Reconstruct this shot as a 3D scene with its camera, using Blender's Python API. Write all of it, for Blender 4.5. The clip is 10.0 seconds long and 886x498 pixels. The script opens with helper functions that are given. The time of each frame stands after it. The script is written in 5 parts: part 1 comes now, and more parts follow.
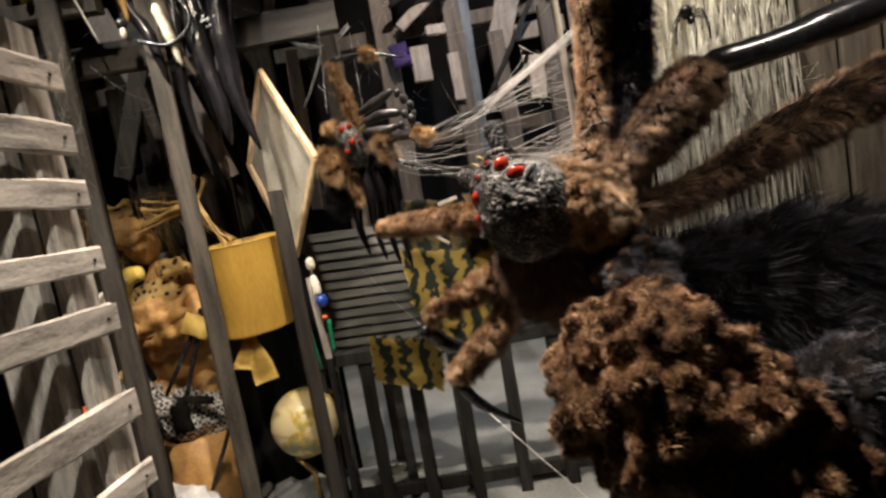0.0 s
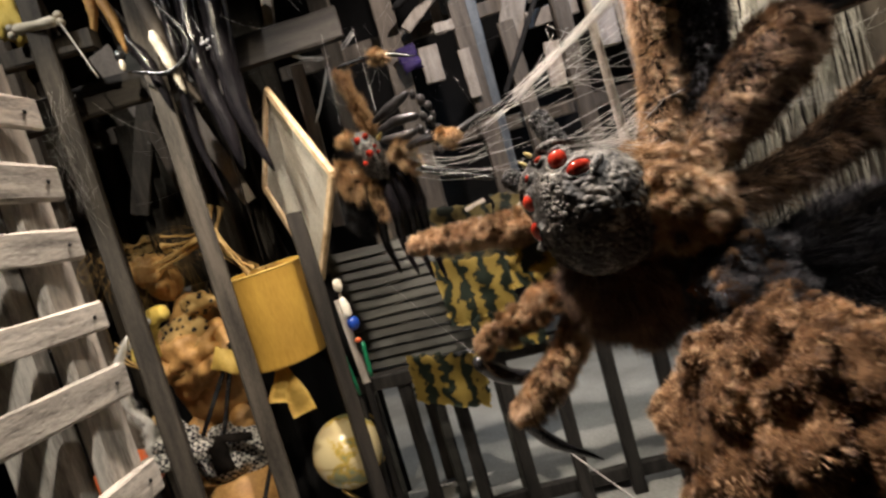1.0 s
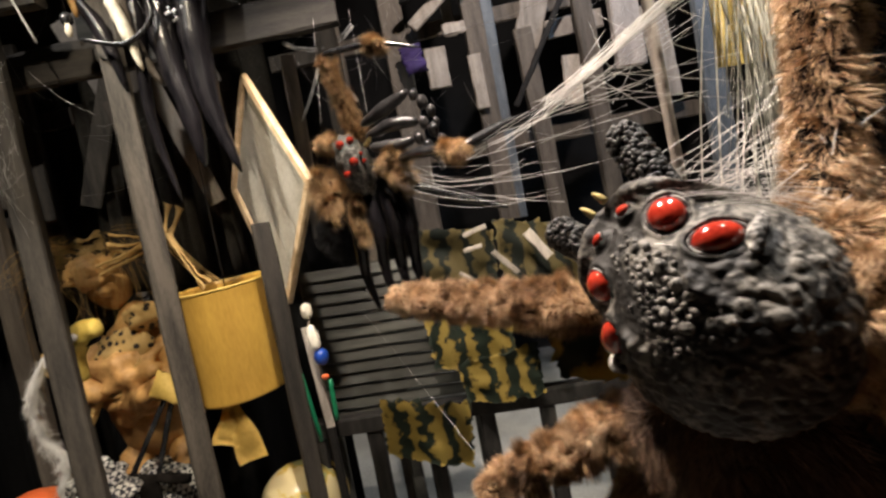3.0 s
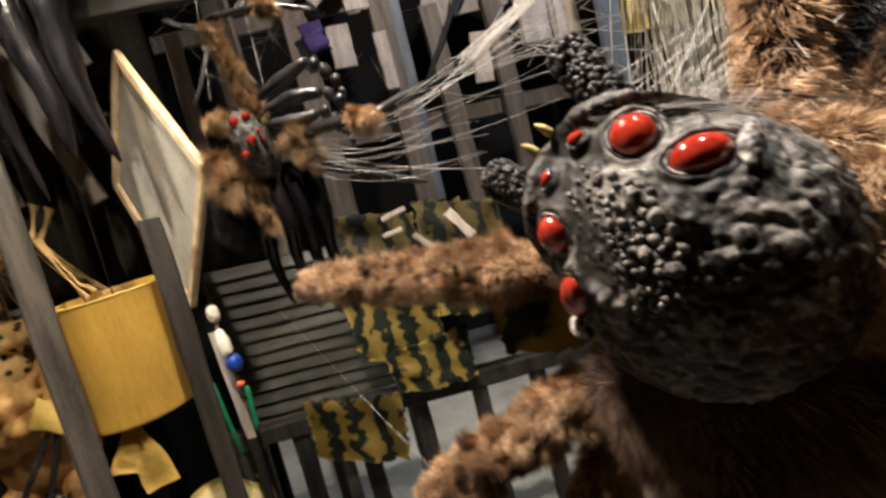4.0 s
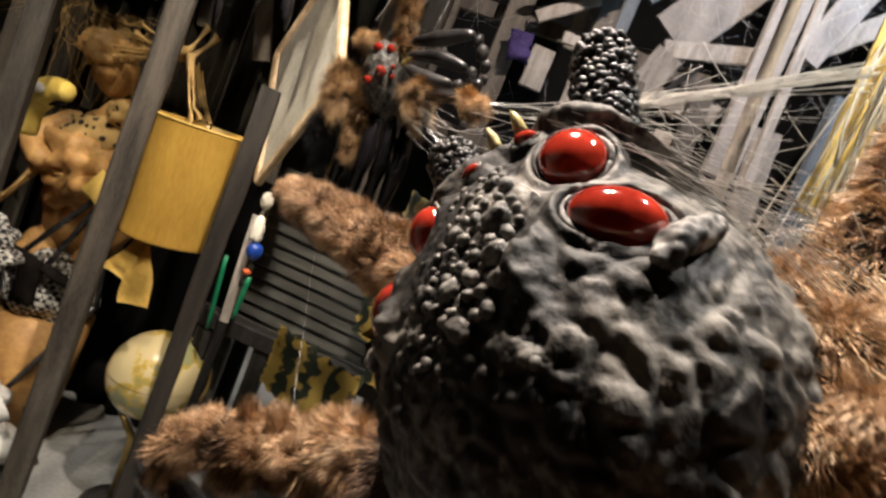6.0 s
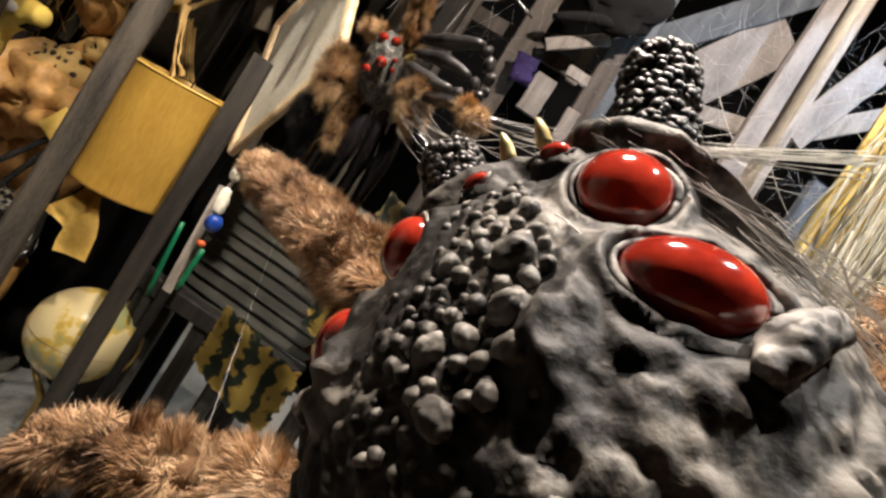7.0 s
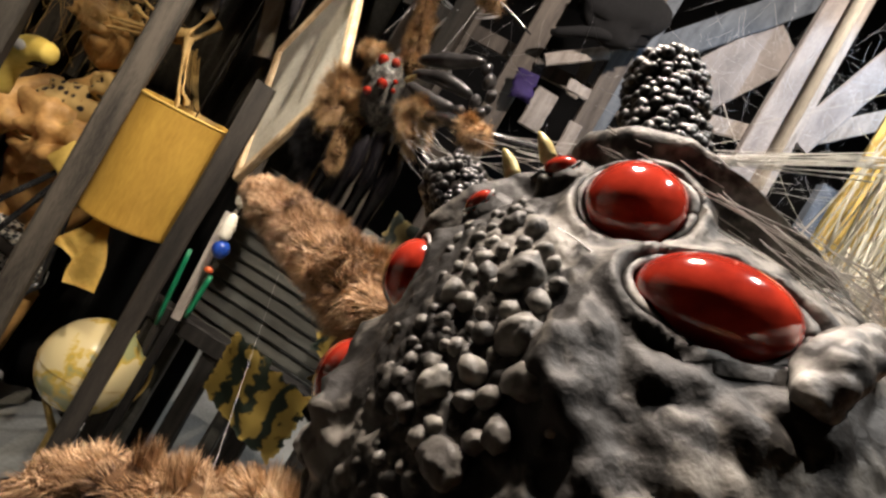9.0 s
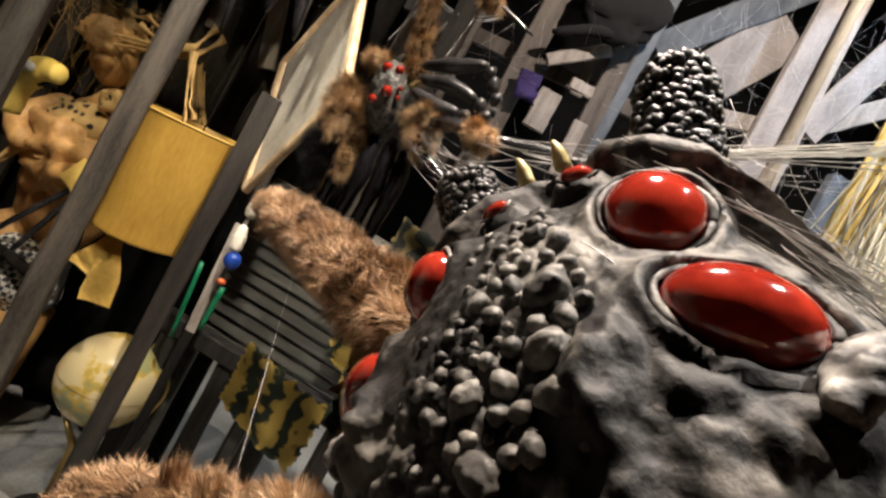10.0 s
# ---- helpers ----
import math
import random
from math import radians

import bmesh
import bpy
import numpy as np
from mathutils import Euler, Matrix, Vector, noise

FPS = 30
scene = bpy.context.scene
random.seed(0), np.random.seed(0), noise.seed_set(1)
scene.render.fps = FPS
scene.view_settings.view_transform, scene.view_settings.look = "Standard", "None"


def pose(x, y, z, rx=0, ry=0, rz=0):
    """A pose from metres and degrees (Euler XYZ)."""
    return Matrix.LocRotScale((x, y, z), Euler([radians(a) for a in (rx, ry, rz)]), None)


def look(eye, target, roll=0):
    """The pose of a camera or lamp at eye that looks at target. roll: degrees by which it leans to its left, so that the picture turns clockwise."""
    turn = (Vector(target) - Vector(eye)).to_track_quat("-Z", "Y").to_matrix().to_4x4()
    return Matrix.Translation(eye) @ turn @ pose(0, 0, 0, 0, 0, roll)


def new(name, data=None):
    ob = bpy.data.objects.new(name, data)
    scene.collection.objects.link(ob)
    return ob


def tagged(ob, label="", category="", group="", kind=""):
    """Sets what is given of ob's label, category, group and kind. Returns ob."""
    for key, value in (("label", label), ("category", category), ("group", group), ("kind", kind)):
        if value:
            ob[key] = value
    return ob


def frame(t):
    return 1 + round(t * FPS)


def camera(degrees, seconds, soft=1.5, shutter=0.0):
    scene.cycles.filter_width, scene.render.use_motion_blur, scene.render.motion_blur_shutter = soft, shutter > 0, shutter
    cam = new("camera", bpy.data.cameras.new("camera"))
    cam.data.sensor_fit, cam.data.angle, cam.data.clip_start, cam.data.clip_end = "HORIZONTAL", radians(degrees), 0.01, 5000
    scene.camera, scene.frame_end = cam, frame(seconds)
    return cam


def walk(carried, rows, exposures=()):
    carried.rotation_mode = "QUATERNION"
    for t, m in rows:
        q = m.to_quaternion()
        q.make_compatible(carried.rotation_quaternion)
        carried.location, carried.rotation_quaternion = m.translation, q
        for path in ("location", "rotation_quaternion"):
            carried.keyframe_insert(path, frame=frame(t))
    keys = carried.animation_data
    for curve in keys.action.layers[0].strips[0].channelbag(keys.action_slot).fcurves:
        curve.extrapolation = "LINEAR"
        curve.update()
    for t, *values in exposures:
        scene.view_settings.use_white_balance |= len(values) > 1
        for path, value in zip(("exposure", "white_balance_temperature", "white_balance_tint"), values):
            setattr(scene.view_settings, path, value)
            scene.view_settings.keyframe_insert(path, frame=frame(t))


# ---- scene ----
cam = camera(81.3, 10.0, soft=2.6, shutter=0.5)
PATH = [
    (0, (0.039, 0.045, 1.521), (-0.004, 2.036, 1.333), -10.0),
    (0.5, (0.003, 0.109, 1.537), (-0.038, 2.101, 1.354), -13.7),
    (1, (0.004, 0.194, 1.542), (-0.125, 2.184, 1.384), -15.8),
    (1.5, (0.03, 0.291, 1.572), (-0.151, 2.277, 1.417), -17.0),
    (2, (0.051, 0.36, 1.593), (-0.158, 2.344, 1.446), -13.0),
    (3.5, (-0.031, 0.583, 1.586), (-0.009, 2.579, 1.455), -11.9),
    (4, (-0.016, 0.609, 1.559), (0.2, 2.584, 1.329), -14.2),
    (4.5, (0.039, 0.591, 1.544), (0.345, 2.544, 1.238), -6.9),
    (5, (0.109, 0.585, 1.535), (0.266, 2.556, 1.234), 5.7),
    (5.5, (0.122, 0.631, 1.525), (0.037, 2.619, 1.321), 13.8),
    (7, (0.106, 0.744, 1.523), (0.065, 2.743, 1.48), 32.3),
    (7.5, (0.107, 0.747, 1.524), (-0.023, 2.742, 1.47), 31.3),
    (8, (0.107, 0.75, 1.526), (0.006, 2.747, 1.516), 31.3),
    (8.5, (0.109, 0.753, 1.524), (0.011, 2.75, 1.484), 30.4),
    (9, (0.106, 0.752, 1.525), (0.005, 2.75, 1.525), 30.2),
    (9.5, (0.103, 0.752, 1.523), (-0.013, 2.748, 1.511), 29.4),
    (10, (0.101, 0.749, 1.526), (-0.033, 2.744, 1.52), 28.2),
]
walk(cam, [(t, look(eye, target, roll)) for t, eye, target, roll in PATH])

# ---- world ----
world = bpy.data.worlds.new("dark_hall")
scene.world = world
world.use_nodes = True
world.node_tree.nodes["Background"].inputs[0].default_value = (0.6, 0.6, 0.63, 1)
world.node_tree.nodes["Background"].inputs[1].default_value = 0.06


def spot(name, eye, target, watts, colour, cone=60, size=0.03, blend=0.5):
    d = bpy.data.lights.new(name, "SPOT")
    d.energy, d.color, d.spot_size, d.shadow_soft_size, d.spot_blend = watts, colour, radians(cone), size, blend
    ob = new(name, d)
    ob.matrix_world = look(eye, target)
    return ob


# two theatre spots side by side over the giant spider, one amber over the toys, others on the rear boards
spot("unseen_spot", (-0.42, 1.32, 3.1), (0.12, 0.95, 1.45), 235, (1.0, 0.845, 0.725), 62)
spot("unseen_spot", (-0.26, 1.30, 3.1), (0.12, 0.95, 1.45), 235, (1.0, 0.845, 0.725), 62)
spot("unseen_spot", (-0.8, 0.9, 3.3), (-1.15, 2.55, 1.2), 122, (1.0, 0.85, 0.64), 50)
spot("unseen_spot", (-0.1, 1.3, 3.4), (-0.3, 2.1, 1.6), 340, (1.0, 0.87, 0.75), 56)
spot("unseen_spot", (0.6, 1.8, 3.6), (0.75, 3.4, 2.85), 200, (1.0, 0.88, 0.81), 84)
spot("unseen_spot", (1.7, 2.6, 3.7), (1.1, 3.6, 2.6), 55, (0.42, 0.66, 1.0), 70)
# unseen spots added to brighten the fibre curtain, thorax, side legs and pallet
spot("unseen_spot", (0.75, 1.2, 3.3), (1.0, 1.9, 1.7), 220, (1.0, 0.9, 0.74), 66)
spot("unseen_spot", (0.6, 0.95, 3.2), (0.21, 0.87, 1.47), 165, (1.0, 0.94, 0.88), 14, 0.03, 0.7)
spot("unseen_spot", (1.3, 0.1, 3.0), (0.75, 0.95, 1.52), 95, (1.0, 0.88, 0.78), 25, 0.03, 0.7)
spot("unseen_spot", (-0.1, -0.5, 2.9), (-0.64, 0.92, 1.44), 150, (1.0, 0.93, 0.83), 21, 0.03, 1.0)
# more unseen spots, added for the upper left, picture, boa and rear floor
spot("unseen_spot", (-1.5, 1.0, 3.9), (-1.4, 2.8, 2.2), 110, (1.0, 0.94, 0.86), 56)
spot("unseen_spot", (-1.5, 1.3, 3.4), (-0.68, 2.45, 1.8), 210, (1.0, 0.93, 0.82), 22)
spot("unseen_spot", (-1.2, 0.9, 3.2), (-1.62, 2.35, 0.85), 145, (1.0, 0.9, 0.78), 24)
spot("unseen_spot", (0.3, 4.3, 3.4), (-0.1, 3.7, 0.0), 130, (1.0, 0.96, 0.88), 70)


# ---- materials ----
def mat(name, dark, light, scale=8.0, rough=0.6, bump=0.3, stretch=(1, 1, 1), metal=0.0, vary=0.25, sheen=0.0,
        fine=60.0, spec=0.5, coat=0.0, contrast=(0.35, 0.65), emit=0.0):
    """Two-scale noise between two base colours, with relief and a variation from thing to thing."""
    m = bpy.data.materials.new(name)
    m.use_nodes = True
    t = m.node_tree
    n, k = t.nodes, t.links.new
    b = n["Principled BSDF"]
    co = n.new("ShaderNodeTexCoord")
    mp = n.new("ShaderNodeMapping")
    mp.inputs["Scale"].default_value = stretch
    info = n.new("ShaderNodeObjectInfo")
    off = n.new("ShaderNodeVectorMath")
    off.operation = "MULTIPLY_ADD"
    off.inputs[1].default_value = (7, 11, 13)
    k(info.outputs["Random"], off.inputs[0])
    k(co.outputs["Object"], off.inputs[2])
    k(off.outputs[0], mp.inputs["Vector"])
    big = n.new("ShaderNodeTexNoise")
    big.inputs["Scale"].default_value, big.inputs["Detail"].default_value = scale, 6
    small = n.new("ShaderNodeTexNoise")
    small.inputs["Scale"].default_value, small.inputs["Detail"].default_value = fine, 4
    k(mp.outputs[0], big.inputs["Vector"])
    k(mp.outputs[0], small.inputs["Vector"])
    mix = n.new("ShaderNodeMath")
    mix.operation = "MULTIPLY_ADD"
    mix.inputs[1].default_value = 0.35
    k(small.outputs["Fac"], mix.inputs[0])
    scl = n.new("ShaderNodeMath")
    scl.operation = "MULTIPLY"
    scl.inputs[1].default_value = 0.65
    k(big.outputs["Fac"], scl.inputs[0])
    k(scl.outputs[0], mix.inputs[2])
    ramp = n.new("ShaderNodeValToRGB")
    e = ramp.color_ramp.elements
    e[0].position, e[1].position = contrast
    e[0].color, e[1].color = (*dark, 1), (*light, 1)
    k(mix.outputs[0], ramp.inputs["Fac"])
    hsv = n.new("ShaderNodeHueSaturation")
    val = n.new("ShaderNodeMapRange")
    val.inputs["To Min"].default_value, val.inputs["To Max"].default_value = 1 - vary, 1 + vary
    k(info.outputs["Random"], val.inputs["Value"])
    k(val.outputs[0], hsv.inputs["Value"])
    k(ramp.outputs["Color"], hsv.inputs["Color"])
    k(hsv.outputs["Color"], b.inputs["Base Color"])
    b.inputs["Roughness"].default_value, b.inputs["Metallic"].default_value = rough, metal
    b.inputs["Specular IOR Level"].default_value = spec
    b.inputs["Coat Weight"].default_value = coat
    b.inputs["Sheen Weight"].default_value = sheen
    bp = n.new("ShaderNodeBump")
    bp.inputs["Strength"].default_value, bp.inputs["Distance"].default_value = bump, 0.004
    k(mix.outputs[0], bp.inputs["Height"])
    k(bp.outputs[0], b.inputs["Normal"])
    return m


def fur_mat(name, colours, rough=0.55):
    """Hair: every strand its own tone, in patches."""
    m = bpy.data.materials.new(name)
    m.use_nodes = True
    t = m.node_tree
    n, k = t.nodes, t.links.new
    b = n["Principled BSDF"]
    g = n.new("ShaderNodeNewGeometry")
    co = n.new("ShaderNodeTexCoord")
    no = n.new("ShaderNodeTexNoise")
    no.inputs["Scale"].default_value, no.inputs["Detail"].default_value = 22, 3
    k(co.outputs["Object"], no.inputs["Vector"])
    ad = n.new("ShaderNodeMath")
    ad.operation = "MULTIPLY_ADD"
    ad.inputs[1].default_value = 0.45
    sc = n.new("ShaderNodeMath")
    sc.operation = "MULTIPLY_ADD"
    sc.inputs[1].default_value, sc.inputs[2].default_value = 1.3, -0.37
    k(no.outputs["Fac"], sc.inputs[0])
    k(g.outputs["Random Per Island"], ad.inputs[0])
    k(sc.outputs[0], ad.inputs[2])
    ramp = n.new("ShaderNodeValToRGB")
    e = ramp.color_ramp.elements
    while len(e) < len(colours):
        e.new(0.5)
    for i, c in enumerate(colours):
        e[i].position, e[i].color = 0.12 + 0.72 * i / (len(colours) - 1), (*c, 1)
    k(ad.outputs[0], ramp.inputs["Fac"])
    k(ramp.outputs["Color"], b.inputs["Base Color"])
    b.inputs["Roughness"].default_value = rough
    b.inputs["Specular IOR Level"].default_value = 0.35
    return m


GREY_WOOD = mat("weathered_wood", (0.018, 0.015, 0.012), (0.088, 0.074, 0.058), 5, 0.75, 0.7, (6, 6, 0.7), contrast=(0.36, 0.62))
PALE_WOOD = mat("pale_bare_wood", (0.2, 0.17, 0.14), (0.5, 0.44, 0.38), 6, 0.8, 0.5, (5, 5, 0.8), contrast=(0.3, 0.6))
PALLET_STILE = mat("pallet_upright_wood", (0.13, 0.115, 0.1), (0.5, 0.46, 0.4), 7, 0.8, 0.7, (8, 8, 1.2), contrast=(0.33, 0.58))
POST_WOOD = mat("dark_post_wood", (0.012, 0.010, 0.008), (0.05, 0.041, 0.033), 5, 0.75, 0.6, (6, 6, 0.7))
SACKING = mat("dull_brown_sacking", (0.03, 0.026, 0.02), (0.085, 0.074, 0.058), 3, 0.95, 0.5)
BEAM_WOOD = mat("dark_beam_wood", (0.012, 0.01, 0.009), (0.05, 0.043, 0.036), 5, 0.7, 0.6, (0.7, 6, 6))
BLACK_WET = mat("glossy_black_latex", (0.003, 0.003, 0.004), (0.014, 0.012, 0.014), 12, 0.22, 0.5, (3, 3, 1), spec=0.6)
PALLET_WOOD = mat("pallet_wood", (0.13, 0.115, 0.1), (0.56, 0.51, 0.44), 7, 0.8, 0.7, (8, 1.2, 8), contrast=(0.33, 0.58))
BEIGE_BOARD = mat("grey_beige_board", (0.22, 0.195, 0.175), (0.42, 0.37, 0.33), 4, 0.75, 0.3, (3, 3, 1))
DARK_WOOD = mat("dark_stained_wood", (0.008, 0.007, 0.007), (0.032, 0.029, 0.026), 6, 0.7, 0.4, (6, 6, 0.7), spec=0.25)
BROWN_WOOD = mat("brown_grey_wood", (0.05, 0.04, 0.032), (0.14, 0.115, 0.09), 5, 0.75, 0.5, (6, 6, 0.6))
FRAME_WOOD = mat("gilt_pine_frame", (0.38, 0.26, 0.14), (0.62, 0.47, 0.3), 8, 0.45, 0.2, (3, 3, 3))
CANVAS = mat("stained_canvas", (0.5, 0.45, 0.35), (0.76, 0.71, 0.6), 5, 0.8, 0.2)
BLACK_CLOTH = mat("black_wall_cloth", (0.004, 0.004, 0.004), (0.014, 0.013, 0.013), 3, 0.95, 0.4)
CONCRETE = mat("grey_concrete", (0.14, 0.14, 0.132), (0.29, 0.288, 0.275), 2.5, 0.7, 0.3)
LOUVRE = mat("grey_green_slat", (0.016, 0.0165, 0.014), (0.06, 0.059, 0.05), 6, 0.4, 0.3, (0.6, 6, 6))
OCHRE = mat("ochre_lampshade_fabric", (0.36, 0.2, 0.034), (0.56, 0.34, 0.066), 4, 0.38, 0.15, (2, 2, 0.5), vary=0.0)
OCHRE_CLOTH = mat("ochre_ribbon", (0.5, 0.32, 0.06), (0.7, 0.48, 0.12), 9, 0.7, 0.3, vary=0.05)
YELLOW_PLUSH = mat("yellow_plush", (0.6, 0.42, 0.07), (0.8, 0.62, 0.16), 12, 0.8, 0.4, vary=0.0)
WHITE_PLUSH = mat("white_plush", (0.55, 0.53, 0.5), (0.8, 0.78, 0.74), 14, 0.9, 0.5)
DOLL = mat("amber_doll", (0.35, 0.17, 0.05), (0.62, 0.36, 0.12), 9, 0.6, 0.4, vary=0.0)
HEAD = mat("grey_rubber_skin", (0.012, 0.0108, 0.0095), (0.165, 0.153, 0.134), 26, 0.6, 0.6, vary=0.0, fine=190, contrast=(0.49, 0.6), spec=0.3)
WART = mat("grey_rubber_warts", (0.05, 0.046, 0.041), (0.24, 0.226, 0.2), 70, 0.58, 0.5, vary=0.0, fine=240, contrast=(0.45, 0.63), spec=0.4)
NUB = mat("black_rubber_nubs", (0.006, 0.006, 0.006), (0.05, 0.047, 0.044), 45, 0.4, 0.3, vary=0.0, contrast=(0.42, 0.66), spec=0.45)
EYE = mat("glossy_red_eye", (0.2, 0.014, 0.008), (0.46, 0.04, 0.02), 90, 0.1, 0.05, vary=0.04, coat=1.0, fine=200)
EYE_WHITE = mat("clear_glass_bead", (0.6, 0.6, 0.62), (0.85, 0.85, 0.88), 40, 0.08, 0.1, spec=0.9)
# light end raised to paint the cheek ridge highlight; pale eyelids share it
RIM = mat("pale_rubber_rim", (0.03, 0.028, 0.026), (0.42, 0.4, 0.37), 60, 0.55, 0.5, vary=0.0, fine=180, contrast=(0.46, 0.62), spec=0.3)
FANG = mat("yellowed_fang", (0.3, 0.22, 0.04), (0.72, 0.62, 0.3), 60, 0.35, 0.2, vary=0.05)
BLACK_GLOSS = mat("black_gloss", (0.006, 0.006, 0.007), (0.03, 0.03, 0.032), 14, 0.25, 0.3, vary=0.1, spec=0.7)
JAW = mat("wet_grey_black_latex", (0.008, 0.008, 0.009), (0.06, 0.056, 0.056), 18, 0.3, 0.5, vary=0.1, spec=0.6)
BLACK_SKIN = mat("black_foam", (0.005, 0.0045, 0.004), (0.016, 0.013, 0.011), 20, 0.95, 0.5, vary=0.1, spec=0.05)
BROWN_SKIN = mat("dark_brown_backing", (0.045, 0.024, 0.012), (0.14, 0.08, 0.042), 20, 0.95, 0.5, vary=0.1, spec=0.05)
WEB = mat("grey_white_web", (0.45, 0.44, 0.42), (0.75, 0.73, 0.7), 20, 0.7, 0.1, vary=0.1)
AMBER_WEB = mat("amber_web", (0.4, 0.24, 0.07), (0.68, 0.45, 0.17), 20, 0.7, 0.1, vary=0.1)
CREAM_WEB = mat("cream_web", (0.45, 0.42, 0.36), (0.72, 0.69, 0.61), 20, 0.8, 0.1, vary=0.1)
YELLOW_PANEL = mat("yellow_panel", (0.55, 0.38, 0.1), (0.75, 0.58, 0.22), 4, 0.7, 0.2)
BRASS = mat("dull_brass", (0.3, 0.2, 0.06), (0.5, 0.36, 0.13), 20, 0.35, 0.1, metal=0.8)
ORANGE = mat("orange_red_plastic", (0.62, 0.1, 0.03), (0.8, 0.2, 0.06), 8, 0.35, 0.1, vary=0.05)
BLUE = mat("blue_paint", (0.01, 0.04, 0.25), (0.02, 0.08, 0.45), 12, 0.3, 0.1, vary=0.0)
GREEN = mat("green_paint", (0.005, 0.12, 0.05), (0.01, 0.22, 0.1), 12, 0.4, 0.1, vary=0.0)
RED = mat("red_paint", (0.4, 0.03, 0.015), (0.62, 0.07, 0.03), 12, 0.4, 0.1, vary=0.0)
BONE = mat("old_bone", (0.4, 0.35, 0.26), (0.68, 0.63, 0.52), 14, 0.6, 0.4)
# base colour stands in for blue-purple light falling on a rear board
PURPLE_LIGHT = mat("purple_light_colour", (0.02, 0.01, 0.07), (0.055, 0.03, 0.15), 10, 0.8, 0.3)
BLUE_GREY = mat("blue_grey_board", (0.06, 0.072, 0.085), (0.17, 0.19, 0.21), 5, 0.7, 0.4, (4, 4, 1))

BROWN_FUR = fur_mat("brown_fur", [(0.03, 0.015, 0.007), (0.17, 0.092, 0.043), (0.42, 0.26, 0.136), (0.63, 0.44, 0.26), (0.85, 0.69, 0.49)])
DUSK_FUR = fur_mat("dusky_brown_fur", [(0.02, 0.011, 0.006), (0.09, 0.05, 0.027), (0.26, 0.16, 0.09), (0.58, 0.41, 0.26)])
TAN_FUR = fur_mat("tan_fur", [(0.08, 0.042, 0.02), (0.28, 0.165, 0.075), (0.52, 0.34, 0.17), (0.7, 0.52, 0.31)])
CURLY_FUR = fur_mat("curly_brown_fur", [(0.014, 0.007, 0.004), (0.11, 0.057, 0.03), (0.4, 0.24, 0.13), (0.8, 0.56, 0.34)])
# brown fur darkened: the shade under the body is in these tones
UNDER_FUR = fur_mat("shaded_brown_fur", [(0.02, 0.012, 0.009), (0.075, 0.047, 0.032), (0.18, 0.115, 0.076), (0.36, 0.24, 0.16)])
BLACK_FUR = fur_mat("black_fur", [(0.004, 0.004, 0.005), (0.012, 0.012, 0.015), (0.032, 0.032, 0.038), (0.08, 0.08, 0.09)], 0.5)


def pattern_mat(name, kind, a, b, c, scale):
    """Cloth prints: check, leopard spots, green-and-yellow stripes, map colours."""
    m = bpy.data.materials.new(name)
    m.use_nodes = True
    t = m.node_tree
    n, k = t.nodes, t.links.new
    p = n["Principled BSDF"]
    p.inputs["Roughness"].default_value = 0.25 if kind == "map" else 0.8
    co = n.new("ShaderNodeTexCoord")
    ns = n.new("ShaderNodeTexNoise")
    ns.inputs["Scale"].default_value = 9.0
    ns.inputs["Detail"].default_value = 5
    k(co.outputs["Object"], ns.inputs["Vector"])
    ramp = n.new("ShaderNodeValToRGB")
    e = ramp.color_ramp.elements
    e[0].color, e[1].color = (*a, 1), (*b, 1)
    if kind == "check":
        mx = n.new("ShaderNodeTexChecker")
        mx.inputs["Scale"].default_value = scale
        mx.inputs["Color1"].default_value, mx.inputs["Color2"].default_value = (*a, 1), (*b, 1)
        k(co.outputs["Object"], mx.inputs["Vector"])
        k(mx.outputs["Color"], p.inputs["Base Color"])
    elif kind == "spots":
        vo = n.new("ShaderNodeTexVoronoi")
        vo.inputs["Scale"].default_value = scale
        k(co.outputs["Object"], vo.inputs["Vector"])
        e[0].position, e[1].position = 0.3, 0.42
        k(vo.outputs["Distance"], ramp.inputs["Fac"])
        k(ramp.outputs["Color"], p.inputs["Base Color"])
    elif kind == "stripes":
        wv = n.new("ShaderNodeTexWave")
        wv.inputs["Scale"].default_value, wv.inputs["Distortion"].default_value = scale, 5.5
        wv.inputs["Detail"].default_value, wv.inputs["Detail Scale"].default_value = 4, 5
        k(co.outputs["Object"], wv.inputs["Vector"])
        e[0].position, e[1].position = 0.3, 0.44
        q = e.new(0.7)
        q.color = (*c, 1)
        k(wv.outputs["Fac"], ramp.inputs["Fac"])
        k(ramp.outputs["Color"], p.inputs["Base Color"])
    else:
        e[0].position, e[1].position = 0.5, 0.54
        q = e.new(0.6)
        q.color = (*c, 1)
        k(ns.outputs["Fac"], ramp.inputs["Fac"])
        k(ramp.outputs["Color"], p.inputs["Base Color"])
        p.inputs["Coat Weight"].default_value = 0.5
    bp = n.new("ShaderNodeBump")
    bp.inputs["Strength"].default_value, bp.inputs["Distance"].default_value = 0.25, 0.004
    k(ns.outputs["Fac"], bp.inputs["Height"])
    k(bp.outputs[0], p.inputs["Normal"])
    return m


CHECK = pattern_mat("black_white_check", "check", (0.02, 0.02, 0.025), (0.5, 0.48, 0.43), (0, 0, 0), 58)
LEOPARD = pattern_mat("leopard_print", "spots", (0.02, 0.012, 0.008), (0.55, 0.36, 0.13), (0, 0, 0), 30)
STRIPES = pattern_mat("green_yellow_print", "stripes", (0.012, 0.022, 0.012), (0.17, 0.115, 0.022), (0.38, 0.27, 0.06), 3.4)
